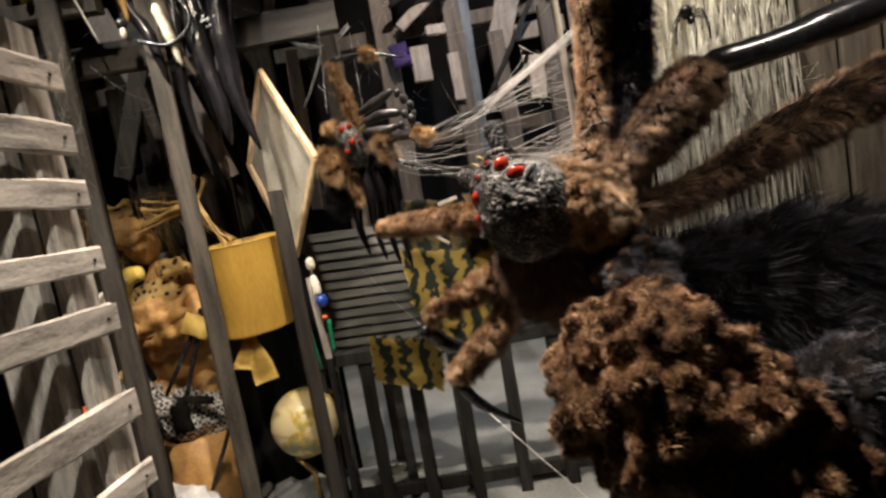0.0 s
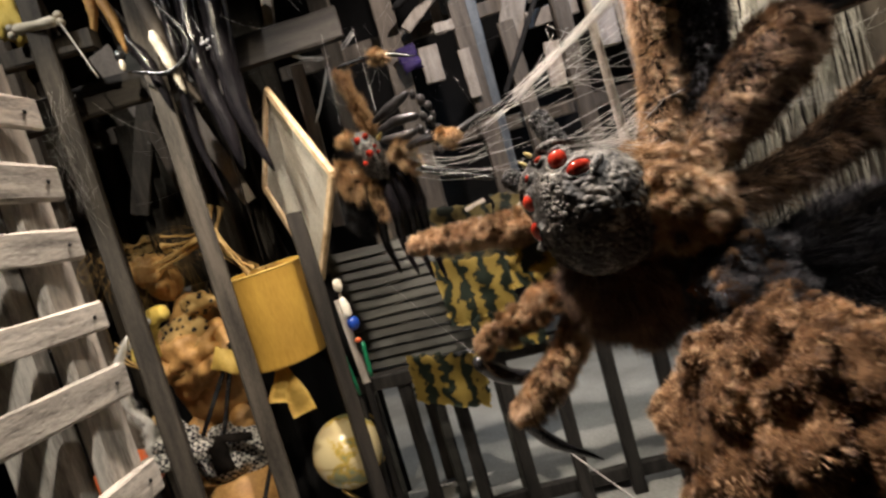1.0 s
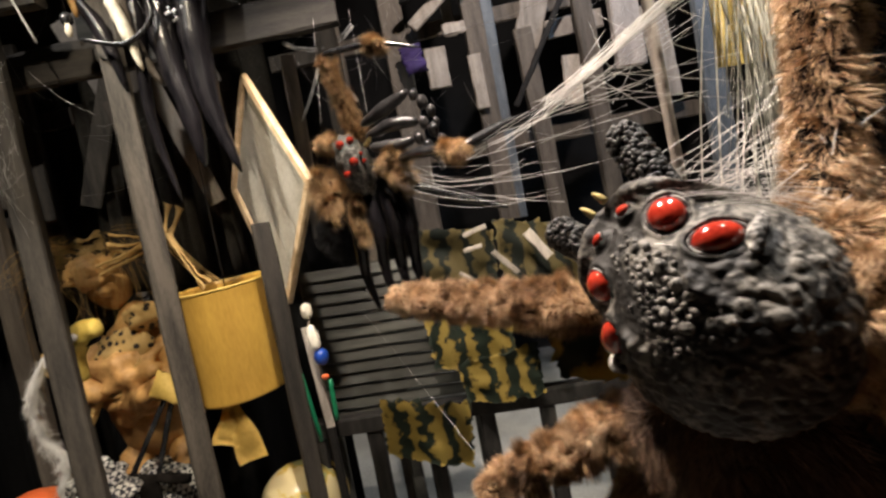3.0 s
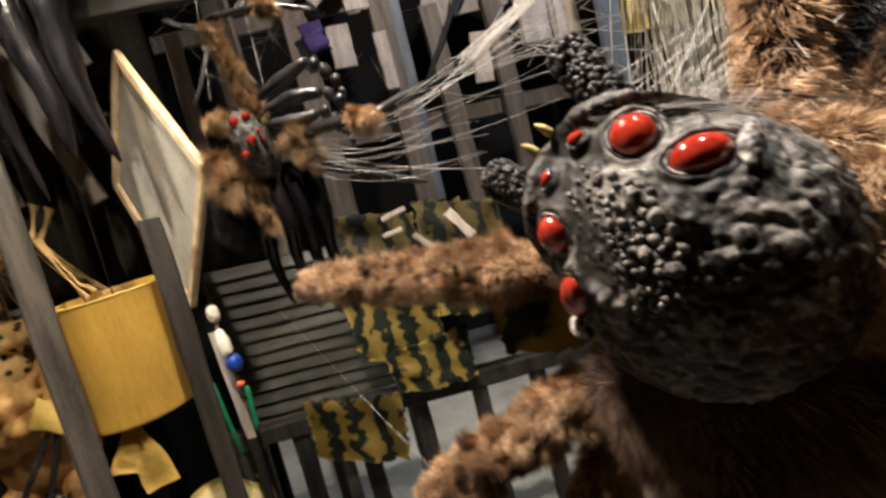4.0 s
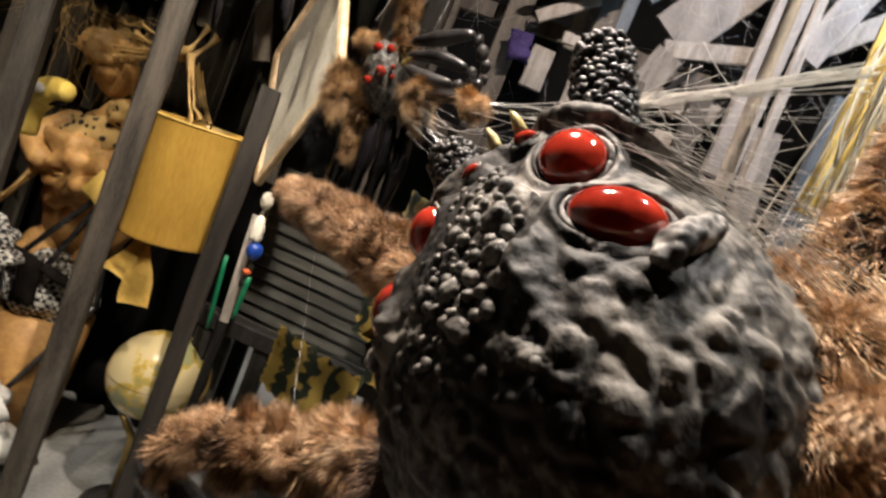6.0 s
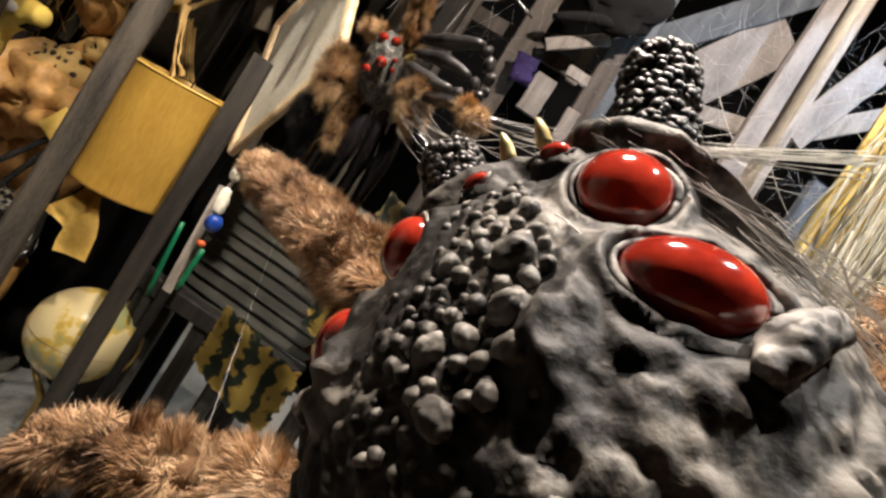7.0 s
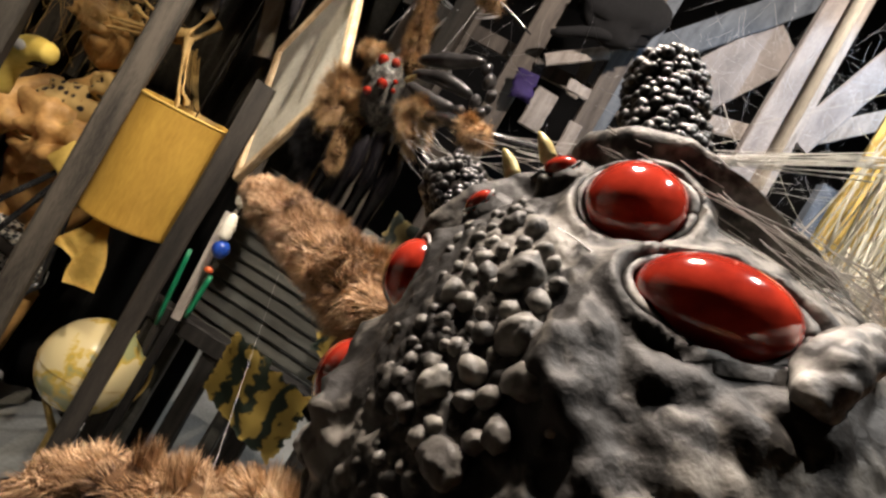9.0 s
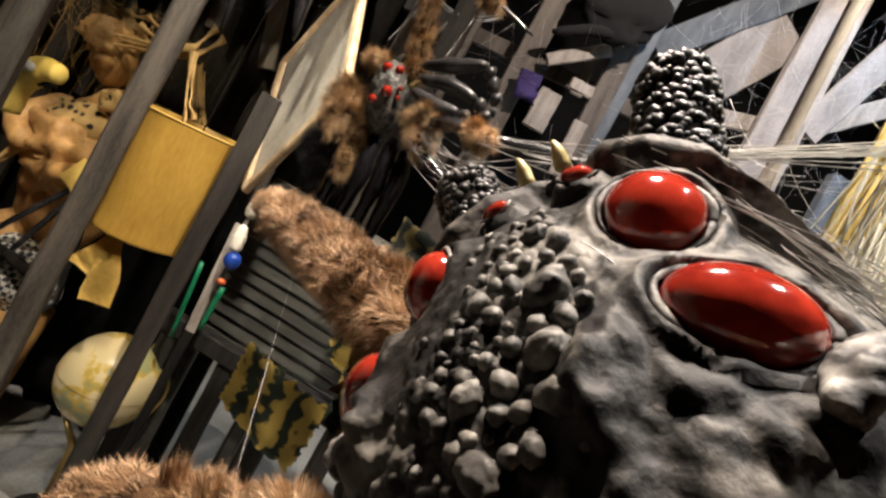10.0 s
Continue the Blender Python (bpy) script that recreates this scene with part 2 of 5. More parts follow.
# the STRIPES print again, darkened so its colours carry the shade
SHADED_STRIPES = pattern_mat("shaded_green_yellow_print", "stripes", (0.01, 0.014, 0.009), (0.06, 0.047, 0.018), (0.13, 0.098, 0.034), 3.4)
MAP = pattern_mat("aged_globe_map", "map", (0.66, 0.55, 0.3), (0.55, 0.38, 0.07), (0.3, 0.31, 0.15), 6)


# ---- mesh helpers ----
def thing(name, label, category, place=(0, 0, 0), group="", kind=""):
    ob = new(name)
    ob.location = place
    ob.empty_display_size = 0.05
    return tagged(ob, label, category, group, kind)


def part(name, data, material, parent=None, label="", smooth=True):
    """Links verts and faces (or a bmesh) as one mesh object, in world places, under its thing."""
    me = bpy.data.meshes.new(name)
    if isinstance(data, bmesh.types.BMesh):
        data.to_mesh(me)
        data.free()
    else:
        me.from_pydata([tuple(v) for v in data[0]], [], data[1])
    me.materials.append(material)
    me.update()
    if smooth:
        me.shade_smooth()
    ob = new(name, me)
    if parent:
        up = Matrix.Identity(4)
        q = parent
        while q:
            up = q.matrix_basis @ up
            q = q.parent
        ob.parent = parent
        ob.matrix_basis = up.inverted()
    if label:
        ob["label"] = label
    return ob


def join(*pieces):
    vs, fs = [], []
    for v, f in pieces:
        o = len(vs)
        vs.extend(v)
        fs.extend([tuple(i + o for i in q) for q in f])
    return vs, fs


def tube(path, radii, n=12, rough=0.0, seed=1, flat=1.0):
    """A tapered tube along a path, closed at both ends."""
    rng = np.random.default_rng(seed)
    path = [Vector(p) for p in path]
    vs, fs = [], []
    side = None
    for i, p in enumerate(path):
        d = (path[min(i + 1, len(path) - 1)] - path[max(i - 1, 0)]).normalized()
        if side is None:
            side = d.cross(Vector((0.13, 0.31, 0.94)))
            if side.length < 0.1:
                side = d.cross(Vector((1, 0, 0)))
        side = (side - d * side.dot(d)).normalized()
        up = d.cross(side)
        for j in range(n):
            a = 2 * math.pi * j / n
            r = radii[i] * (1 + rough * rng.uniform(-1, 1))
            vs.append(p + side * (math.cos(a) * r) + up * (math.sin(a) * r * flat))
    for i in range(len(path) - 1):
        for j in range(n):
            fs.append((i * n + j, i * n + (j + 1) % n, (i + 1) * n + (j + 1) % n, (i + 1) * n + j))
    fs.append(tuple(range(n - 1, -1, -1)))
    fs.append(tuple((len(path) - 1) * n + j for j in range(n)))
    return vs, fs


def curve(points, steps=8):
    """Smooth places through a few points."""
    p = [Vector(q) for q in points]
    p = [p[0] * 2 - p[1]] + p + [p[-1] * 2 - p[-2]]
    out = []
    for i in range(1, len(p) - 2):
        for s in range(steps):
            t = s / steps
            a, b, c, d = p[i - 1], p[i], p[i + 1], p[i + 2]
            out.append(0.5 * ((2 * b) + (c - a) * t + (2 * a - 5 * b + 4 * c - d) * t * t + (3 * b - a - 3 * c + d) * t ** 3))
    out.append(p[-2])
    return out


def limb(points, radii, steps=6, n=16, rough=0.06, seed=1, lump=0.0, size=0.05):
    path = curve(points, steps)
    at = np.linspace(0, len(radii) - 1, len(path))
    rr = np.interp(at, range(len(radii)), radii)
    rr[0] *= 0.5
    rr[-1] *= 0.5
    vs, fs = tube(path, rr, n, rough, seed)
    if lump:
        out = []
        for k, v in enumerate(vs):
            p = path[k // n]
            d = (v - p).normalized()
            q = noise.voronoi(v / size + Vector((seed, 0, 0)))[0]
            out.append(v + d * lump * (0.6 - q[0] * 1.3 + 0.6 * noise.noise(v / size * 0.5)))
        vs = out
    return vs, fs


def ball(centre, r, sub=2, m=None, rough=0.0, seed=1, scale=6.0):
    bm = bmesh.new()
    bmesh.ops.create_icosphere(bm, subdivisions=sub, radius=1)
    r = Vector(r) if hasattr(r, "__len__") else Vector((r, r, r))
    c = Vector(centre)
    vs = []
    for v in bm.verts:
        k = 1 + rough * noise.noise(v.co * scale / 3 + Vector((seed * 7.1, 0, seed)))
        q = Vector((v.co.x * r.x, v.co.y * r.y, v.co.z * r.z)) * k
        vs.append(c + ((m @ q) if m else q))
    bm.verts.ensure_lookup_table()
    fs = [tuple(v.index for v in f.verts) for f in bm.faces]
    bm.free()
    return vs, fs


def plank(a, b, width, thick, across=(0, -1, 0), seed=1, cuts=6, wear=0.004):
    """A worn board from a to b; across is the way its broad face looks."""
    rng = np.random.default_rng(seed)
    a, b = Vector(a), Vector(b)
    d = (b - a).normalized()
    nrm = Vector(across)
    nrm = (nrm - d * nrm.dot(d)).normalized()
    s = d.cross(nrm)
    c = min(0.006, thick * 0.25)
    prof = [(-1, -1, 1, 0), (-1, -1, 0, 1), (-1, 1, 0, 1), (-1, 1, 1, 0), (1, 1, 1, 0), (1, 1, 0, 1), (1, -1, 0, 1), (1, -1, 1, 0)]
    vs, fs = [], []
    for i in range(cuts + 1):
        p = a.lerp(b, i / cuts)
        for sx, sy, cx, cy in prof:
            x = sx * (width / 2 - c * cx) + rng.uniform(-wear, wear)
            y = sy * (thick / 2 - c * cy) + rng.uniform(-wear, wear) * 0.3
            end = d * (rng.uniform(-wear, wear) if i in (0, cuts) else 0)
            vs.append(p + s * x + nrm * y + end)
    for i in range(cuts):
        for j in range(8):
            fs.append((i * 8 + j, i * 8 + (j + 1) % 8, (i + 1) * 8 + (j + 1) % 8, (i + 1) * 8 + j))
    fs.append(tuple(range(7, -1, -1)))
    fs.append(tuple(cuts * 8 + j for j in range(8)))
    return vs, fs


def strand(a, b, r, sag=0.0, n=4, steps=6, bow=None):
    a, b = Vector(a), Vector(b)
    pts = []
    for i in range(steps + 1):
        t = i / steps
        p = a.lerp(b, t) + Vector((0, 0, -sag * 4 * t * (1 - t)))
        if bow:
            p += Vector(bow) * (4 * t * (1 - t))
        pts.append(p)
    return tube(pts, [r] * (steps + 1), n)


def fur(base, count, length, width, comb=(0, 0, -1), lean=0.6, wild=0.35, curl=0.25, seed=1, clump=0.6, cell=0.02, keep=None):
    """Strands grown on a skin: flat tapered blades that bend, in tufts."""
    rng = np.random.default_rng(seed)
    V = np.array([tuple(v) for v in base[0]])
    tri = []
    for f in base[1]:
        for i in range(1, len(f) - 1):
            tri.append((f[0], f[i], f[i + 1]))
    T = np.array(tri)
    A, B, C = V[T[:, 0]], V[T[:, 1]], V[T[:, 2]]
    N = np.cross(B - A, C - A)
    area = np.linalg.norm(N, axis=1) + 1e-12
    mid = V.mean(axis=0)
    pick = rng.choice(len(T), count, p=area / area.sum())
    u, v = rng.random(count), rng.random(count)
    over = u + v > 1
    u[over], v[over] = 1 - u[over], 1 - v[over]
    P = A[pick] + (B - A)[pick] * u[:, None] + (C - A)[pick] * v[:, None]
    n = N[pick] / area[pick][:, None]
    if np.mean(np.sum((A + B + C)[:] / 3 * 0 + (A - mid) * N, axis=1)) < 0:
        n = -n
    # tufts: strands of one cell share a lean
    key = np.floor((P + 10) / cell).astype(int)
    h = (key[:, 0] * 73856093) ^ (key[:, 1] * 19349663) ^ (key[:, 2] * 83492791)
    tab = rng.normal(size=(4096, 3))
    tuft = tab[np.abs(h) % 4096]
    comb = np.array(comb, float)
    d = n + comb * lean + tuft * clump * 0.5 + rng.normal(size=(count, 3)) * wild
    d /= np.linalg.norm(d, axis=1)[:, None]
    L = length * rng.uniform(0.55, 1.15, count)[:, None] * (1 + 0.25 * np.clip(tuft[:, :1], -1.5, 1.5))
    bend = comb * curl + tuft * clump * 0.25 + rng.normal(size=(count, 3)) * 0.12
    s = np.cross(d, rng.normal(size=(count, 3)))
    s /= np.linalg.norm(s, axis=1)[:, None]
    w = width * rng.uniform(0.6, 1.3, count)[:, None]
    base0 = P - n * 0.002
    m = P + d * L * 0.5 + bend * L * 0.15
    tip = P + d * L + bend * L * 0.6
    vs = np.stack([base0 - s * w * 0.5, base0 + s * w * 0.5, m + s * w * 0.42, m - s * w * 0.42, tip], axis=1).reshape(-1, 3)
    o = np.arange(count) * 5
    loops = np.stack([o, o + 1, o + 2, o + 3, o + 3, o + 2, o + 4], axis=1).reshape(-1)
    me = bpy.data.meshes.new("fur")
    me.vertices.add(len(vs))
    me.vertices.foreach_set("co", vs.ravel())
    me.loops.add(len(loops))
    me.loops.foreach_set("vertex_index", loops)
    me.polygons.add(count * 2)
    st = np.stack([np.arange(count) * 7, np.arange(count) * 7 + 4], axis=1).ravel()
    me.polygons.foreach_set("loop_start", st)
    me.update(calc_edges=True)
    me.validate()
    me.shade_smooth()
    return me


def coat(name, me, material, parent, label=""):
    me.materials.append(material)
    ob = new(name, me)
    up = Matrix.Identity(4)
    q = parent
    while q:
        up = q.matrix_basis @ up
        q = q.parent
    ob.parent = parent
    ob.matrix_basis = up.inverted()
    if label:
        ob["label"] = label
    ob["kind"] = "stuff"
    return ob


# ---- setting ----
def slab(name, x0, y0, z0, x1, y1, z1, material, label):
    bm = bmesh.new()
    bmesh.ops.create_cube(bm, size=1)
    for v in bm.verts:
        v.co = Vector(((x0 + x1) / 2 + v.co.x * (x1 - x0), (y0 + y1) / 2 + v.co.y * (y1 - y0), (z0 + z1) / 2 + v.co.z * (z1 - z0)))
    ob = part(name, bm, material, smooth=False)
    return tagged(ob, label, "structure", kind="structure")


slab("floor", -3.6, -1.8, -0.1, 2.9, 6.0, 0.0, CONCRETE, "bare grey concrete floor")
slab("ceiling", -3.6, -1.8, 4.3, 2.9, 6.0, 4.4, BLACK_CLOTH, "black painted ceiling")
slab("wall_west", -3.7, -1.8, 0, -3.6, 6.0, 4.3, BLACK_CLOTH, "black draped wall")
slab("wall_east", 2.9, -1.8, 0, 3.0, 6.0, 4.3, BLACK_CLOTH, "black draped wall")
slab("wall_south", -3.7, -1.9, 0, 3.0, -1.8, 4.3, BLACK_CLOTH, "black draped wall")
slab("wall_north", -3.7, 6.0, 0, 3.0, 6.1, 4.3, BLACK_CLOTH, "black draped wall")


def curtain(name, x0, x1, y, z0, z1, label, seed, material=None):
    """A black cloth hanging in folds."""
    bm = bmesh.new()
    n, m = 90, 6
    g = [[bm.verts.new((x0 + (x1 - x0) * i / n, y + 0.03 * math.sin(i * 0.9 + seed) * (0.4 + 0.6 * (1 - j / m)) + 0.02 * noise.noise(Vector((i * 0.3, j, seed))), z0 + (z1 - z0) * j / m)) for j in range(m + 1)] for i in range(n + 1)]
    fs = [bm.faces.new((g[i][j], g[i + 1][j], g[i + 1][j + 1], g[i][j + 1])) for i in range(n) for j in range(m)]
    bmesh.ops.solidify(bm, geom=fs, thickness=0.006)
    return tagged(part(name, bm, material or BLACK_CLOTH), label, "curtain")


curtain("black_curtain", -2.8, -0.74, 3.05, 0, 1.35, "black cloth hanging behind the toys", 1)

curtain("sacking_curtain", -3.2, -0.95, 3.6, 0.0, 3.4, "dull brown sacking hanging behind the timber frame", 2, SACKING)

# ---- timber ----
def post(x, y, z0, z1, w, d, material, label, seed, turn=0.0):
    a = radians(turn)
    ob = part("wooden_post", plank((x, y, z0), (x, y, z1), w, d, (math.sin(a), -math.cos(a), 0), seed, 14, 0.003), material, smooth=False)
    return tagged(ob, label, "post", "posts of the timber frame")


post(-1.38, 2.157, 0, 3.4, 0.075, 0.05, GREY_WOOD, "weathered grey timber post with cobweb wisps", 3, 20)
post(-1.06, 2.28, 0, 3.2, 0.075, 0.05, GREY_WOOD, "weathered grey timber post before the lampshade", 4, 25)
post(-0.672, 2.261, 0, 1.68, 0.06, 0.045, POST_WOOD, "dark weathered timber post sawn off below the picture", 5, 30)
post(-1.9, 2.6, 0, 3.4, 0.09, 0.05, BROWN_WOOD, "rough brown timber post in the shade", 6)
post(-0.48, 3.1, 0, 3.5, 0.1, 0.05, BROWN_WOOD, "rough brown timber post in the shade", 7)
beam = part("timber_beam", plank((-2.3, 2.34, 2.36), (-0.3, 2.42, 2.4), 0.13, 0.05, (0, -1, 0), 8, 14, 0.004), BEAM_WOOD, smooth=False)
tagged(beam, "dark rough timber beam nailed across the posts", "beam")


def board(x1, z1, x2, z2, width, y, material, label, seed, thick=0.02, group="broken boards of the rear wall"):
    ob = part("wall_board", plank((x1, y, z1), (x2, y + 0.03, z2), width, thick, (0.1, -1, 0), seed, 8, 0.003), material, smooth=False)
    return tagged(ob, label, "board", group)


PALE, UPRIGHT, SLANT = "pale beige broken board", "upright grey beige stud with worn edges", "slanting grey beige board nailed behind studs"
# rear wall: studs in front, boards nailed behind them
board(1.09, 3.75, 1.08, 2.2, 0.16, 3.4, BEIGE_BOARD, UPRIGHT, 11, 0.05)
board(1.19, 3.75, 1.22, 2.2, 0.05, 3.38, PALE_WOOD, "narrow pale batten beside a stud", 12, 0.03)
board(0.26, 3.75, 0.28, 1.5, 0.11, 3.4, BROWN_WOOD, UPRIGHT, 13, 0.05)
board(0.36, 3.6, 0.34, 1.5, 0.08, 3.43, BLUE_GREY, "narrow blue grey board beside a stud", 14)
board(-0.16, 3.75, -0.17, 1.2, 0.13, 3.4, BROWN_WOOD, UPRIGHT, 15, 0.05)
board(-0.52, 3.6, -0.51, 1.2, 0.12, 3.38, BROWN_WOOD, UPRIGHT, 16, 0.05)
board(-0.74, 2.58, -0.77, 1.6, 0.075, 3.3, PALE_WOOD, "short pale upright board", 17)
board(0.4, 2.96, 1.02, 3.68, 0.15, 3.47, BLUE_GREY, SLANT, 18)
board(0.62, 2.8, 1.0, 3.4, 0.27, 3.5, BEIGE_BOARD, "wide pale beige slanting board", 19)
board(0.6, 2.72, 1.1, 2.86, 0.09, 3.46, PALE_WOOD, "short pale board end", 20)
board(1.5, 3.6, 1.26, 2.9, 0.15, 3.42, BEIGE_BOARD, SLANT, 21)
board(1.62, 3.25, 1.25, 2.92, 0.1, 3.44, PALE_WOOD, SLANT, 22)
board(0.035, 2.27, 0.035, 2.49, 0.115, 3.36, PALE_WOOD, PALE, 23)
board(-0.06, 2.6, 0.2, 2.8, 0.065, 3.33, PALE_WOOD, PALE, 24)
board(0.1, 2.56, 0.22, 2.57, 0.06, 3.35, PALE_WOOD, PALE, 25)
board(0.14, 2.8, 0.15, 2.58, 0.065, 3.5, PALE_WOOD, PALE, 26)
board(0.235, 2.4, 0.245, 2.12, 0.07, 3.34, PALE_WOOD, PALE, 27)
board(0.64, 2.7, 0.54, 2.42, 0.15, 3.44, PALE_WOOD, PALE, 28)
board(0.78, 2.66, 0.42, 2.1, 0.03, 3.36, DARK_WOOD, "thin dark slanting lath", 29)
board(0.66, 2.48, 0.98, 2.5, 0.1, 3.45, BEIGE_BOARD, PALE, 30)
board(0.76, 2.32, 0.75, 2.06, 0.1, 3.42, PALE_WOOD, PALE, 31)
board(1.23, 2.5, 1.27, 2.0, 0.14, 3.42, PALE_WOOD, PALE, 32)
board(0.85, 2.6, 0.87, 1.4, 0.1, 3.38, BROWN_WOOD, UPRIGHT, 33, 0.05)
board(0.52, 2.5, 0.56, 1.4, 0.1, 3.4, BROWN_WOOD, UPRIGHT, 34, 0.05)
board(1.5, 2.75, 1.5, 1.4, 0.13, 3.4, BLUE_GREY, UPRIGHT, 35, 0.05)
board(-0.9, 2.62, 0.9, 2.66, 0.09, 3.52, BROWN_WOOD, "dark rail behind the studs", 36)
board(-0.9, 1.95, 1.7, 1.92, 0.09, 3.52, BROWN_WOOD, "dark rail behind the studs", 37)
board(-1.6, 2.75, -1.55, 1.2, 0.16, 3.3, BROWN_WOOD, UPRIGHT, 38, 0.04)
board(-1.9, 1.3, -1.45, 2.0, 0.14, 3.35, BEIGE_BOARD, SLANT, 39)
board(-1.2, 1.5, -1.35, 2.2, 0.13, 3.35, BROWN_WOOD, SLANT, 40)
board(-2.7, 2.74, -2.3, 2.7, 0.2, 3.2, GREY_WOOD, "grey crate board in the shade", 41)
board(-2.7, 2.35, -2.2, 2.33, 0.14, 3.2, GREY_WOOD, "grey crate board in the shade", 42)
board(-2.2, 2.9, -2.15, 1.2, 0.12, 3.25, GREY_WOOD, UPRIGHT, 43, 0.04)
board(-2.9, 2.5, -1.1, 2.55, 0.1, 3.38, BROWN_WOOD, "dark rail behind the studs", 44)

board(-2.6, 2.2, -1.95, 2.22, 0.12, 2.85, GREY_WOOD, "grey crate slat in the shade", 45)
board(-2.6, 2.05, -1.95, 2.06, 0.12, 2.85, GREY_WOOD, "grey crate slat in the shade", 46)
board(-2.6, 1.9, -1.95, 1.9, 0.12, 2.85, GREY_WOOD, "grey crate slat in the shade", 47)
board(-1.98, 2.6, -1.98, 0.0, 0.08, 2.9, GREY_WOOD, "grey crate upright in the shade", 48, 0.04)
board(-1.42, 2.3, -1.38, 1.7, 0.07, 3.2, PALE_WOOD, "narrow pale upright lath", 49)
board(-1.02, 2.3, -0.98, 1.2, 0.06, 3.15, GREY_WOOD, "narrow grey upright lath", 50)
board(-1.25, 2.9, -1.1, 2.45, 0.12, 3.1, PALE_WOOD, "short pale board leaning behind the beam", 51)
board(-1.75, 2.9, -1.6, 2.5, 0.14, 3.1, BEIGE_BOARD, "short beige board leaning behind the beam", 52)

board(-1.72, 1.95, -1.5, 2.55, 0.1, 2.95, GREY_WOOD, "slanting grey plank between the posts", 53)
board(-1.28, 2.45, -1.1, 1.85, 0.08, 2.9, PALE_WOOD, "slanting worn plank between the posts", 54)
board(-1.5, 2.4, -1.42, 1.9, 0.06, 2.92, BROWN_WOOD, "narrow brown lath between the posts", 55)
curtain("sacking_curtain", -1.75, -1.05, 3.0, 1.5, 2.45, "dull brown sacking pinned between the posts", 7, SACKING)

pole = part("thin_pole", tube([(0.43, 1.62, 3.3), (0.452, 1.618, 1.94), (0.475, 1.62, 1.25)], [0.012, 0.011, 0.012], 10, 0.05), PALE_WOOD)
tagged(pole, "thin tan wooden pole holding cobwebs", "pole")


def pallet():
    """A pallet on edge beside the walk, its slats running away from the eye."""
    t = thing("pallet", "upright weathered grey wooden pallet with nailed slats", "pallet", (-0.66, 0.75, 0))

    def at(y, z, back=0.0):
        return (-0.625 - 0.10 * (0.985 - y) - back, y, z)

    for y in (0.975, 0.62, 0.3):
        part("stile", plank(at(y, 0, 0.02), at(y, 1.95, 0.03), 0.085, 0.026, (1, 0.1, 0), int(y * 100), 12, 0.002), PALLET_STILE, t, smooth=False)
    for y in (0.93, 0.66, 0.34):
        part("stringer", plank(at(y, 0, 0.085), at(y, 1.95, 0.095), 0.045, 0.09, (1, 0.1, 0), int(y * 90), 10, 0.002), PALLET_STILE, t, smooth=False)
    for i, z in enumerate((1.86, 1.748, 1.645, 1.523, 1.411, 1.24, 1.1, 0.97, 0.84, 0.71, 0.58, 0.45, 0.32, 0.19, 0.07)):
        drop = 0.02 if i in (5, 8) else 0.006 * math.sin(i * 2.3)
        s = part("slat", plank(at(0.26, z - drop), at(1.012, z), 0.052 + 0.006 * math.sin(i * 1.7), 0.015, (1, 0.1, 0), 50 + i, 10, 0.0025), PALLET_WOOD, t, smooth=False)
        part("nail", ball(Vector(at(0.985, z)) + Vector((0.009, 0, 0)), (0.002, 0.004, 0.004), 1), DARK_WOOD, s)
        if i % 3 == 1:
            part("back_slat", plank(at(0.26, z - 0.02, 0.14), at(1.0, z - 0.015, 0.14), 0.07, 0.015, (1, 0.1, 0), 90 + i, 8, 0.003), PALLET_WOOD, t, smooth=False)
    return t


pallet()


def fence():
    t = thing("fence", "low fence of dark stained square bars", "fence", (-0.1, 2.55, 0))
    for i, x in enumerate((-0.735, -0.5, -0.27, -0.04, 0.2, 0.44, 0.68)):
        part("bar", plank((x, 2.55, 0), (x, 2.55, 0.8), 0.062, 0.05, (0, -1, 0), 70 + i, 6, 0.002), DARK_WOOD, t, smooth=False)
    part("top_rail", plank((-0.8, 2.55, 0.835), (0.75, 2.55, 0.8), 0.07, 0.07, (0, -1, 0), 80, 10, 0.003), DARK_WOOD, t, smooth=False)
    part("bottom_rail", plank((-0.8, 2.6, 0.08), (0.75, 2.6, 0.08), 0.07, 0.04, (0, -1, 0), 81, 10, 0.003), DARK_WOOD, t, smooth=False)


fence()


def louvre():
    t = thing("louvred_panel", "grey green slatted shutter standing behind the fence", "shutter", (-0.38, 2.64, 0))
    for x in (-0.69, -0.38, -0.07):
        part("stile", plank((x, 2.66, 0), (x, 2.66, 1.46), 0.05, 0.03, (0, -1, 0), 90, 8, 0.002), LOUVRE, t, smooth=False)
    for i in range(13):
        z = 0.83 + i * 0.05
        part("slat", plank((-0.7, 2.635, z + 0.012), (-0.06, 2.635, z - 0.012), 0.045, 0.012, (0, -1, 0.35), 100 + i, 6, 0.002), LOUVRE, t, smooth=False)


louvre()


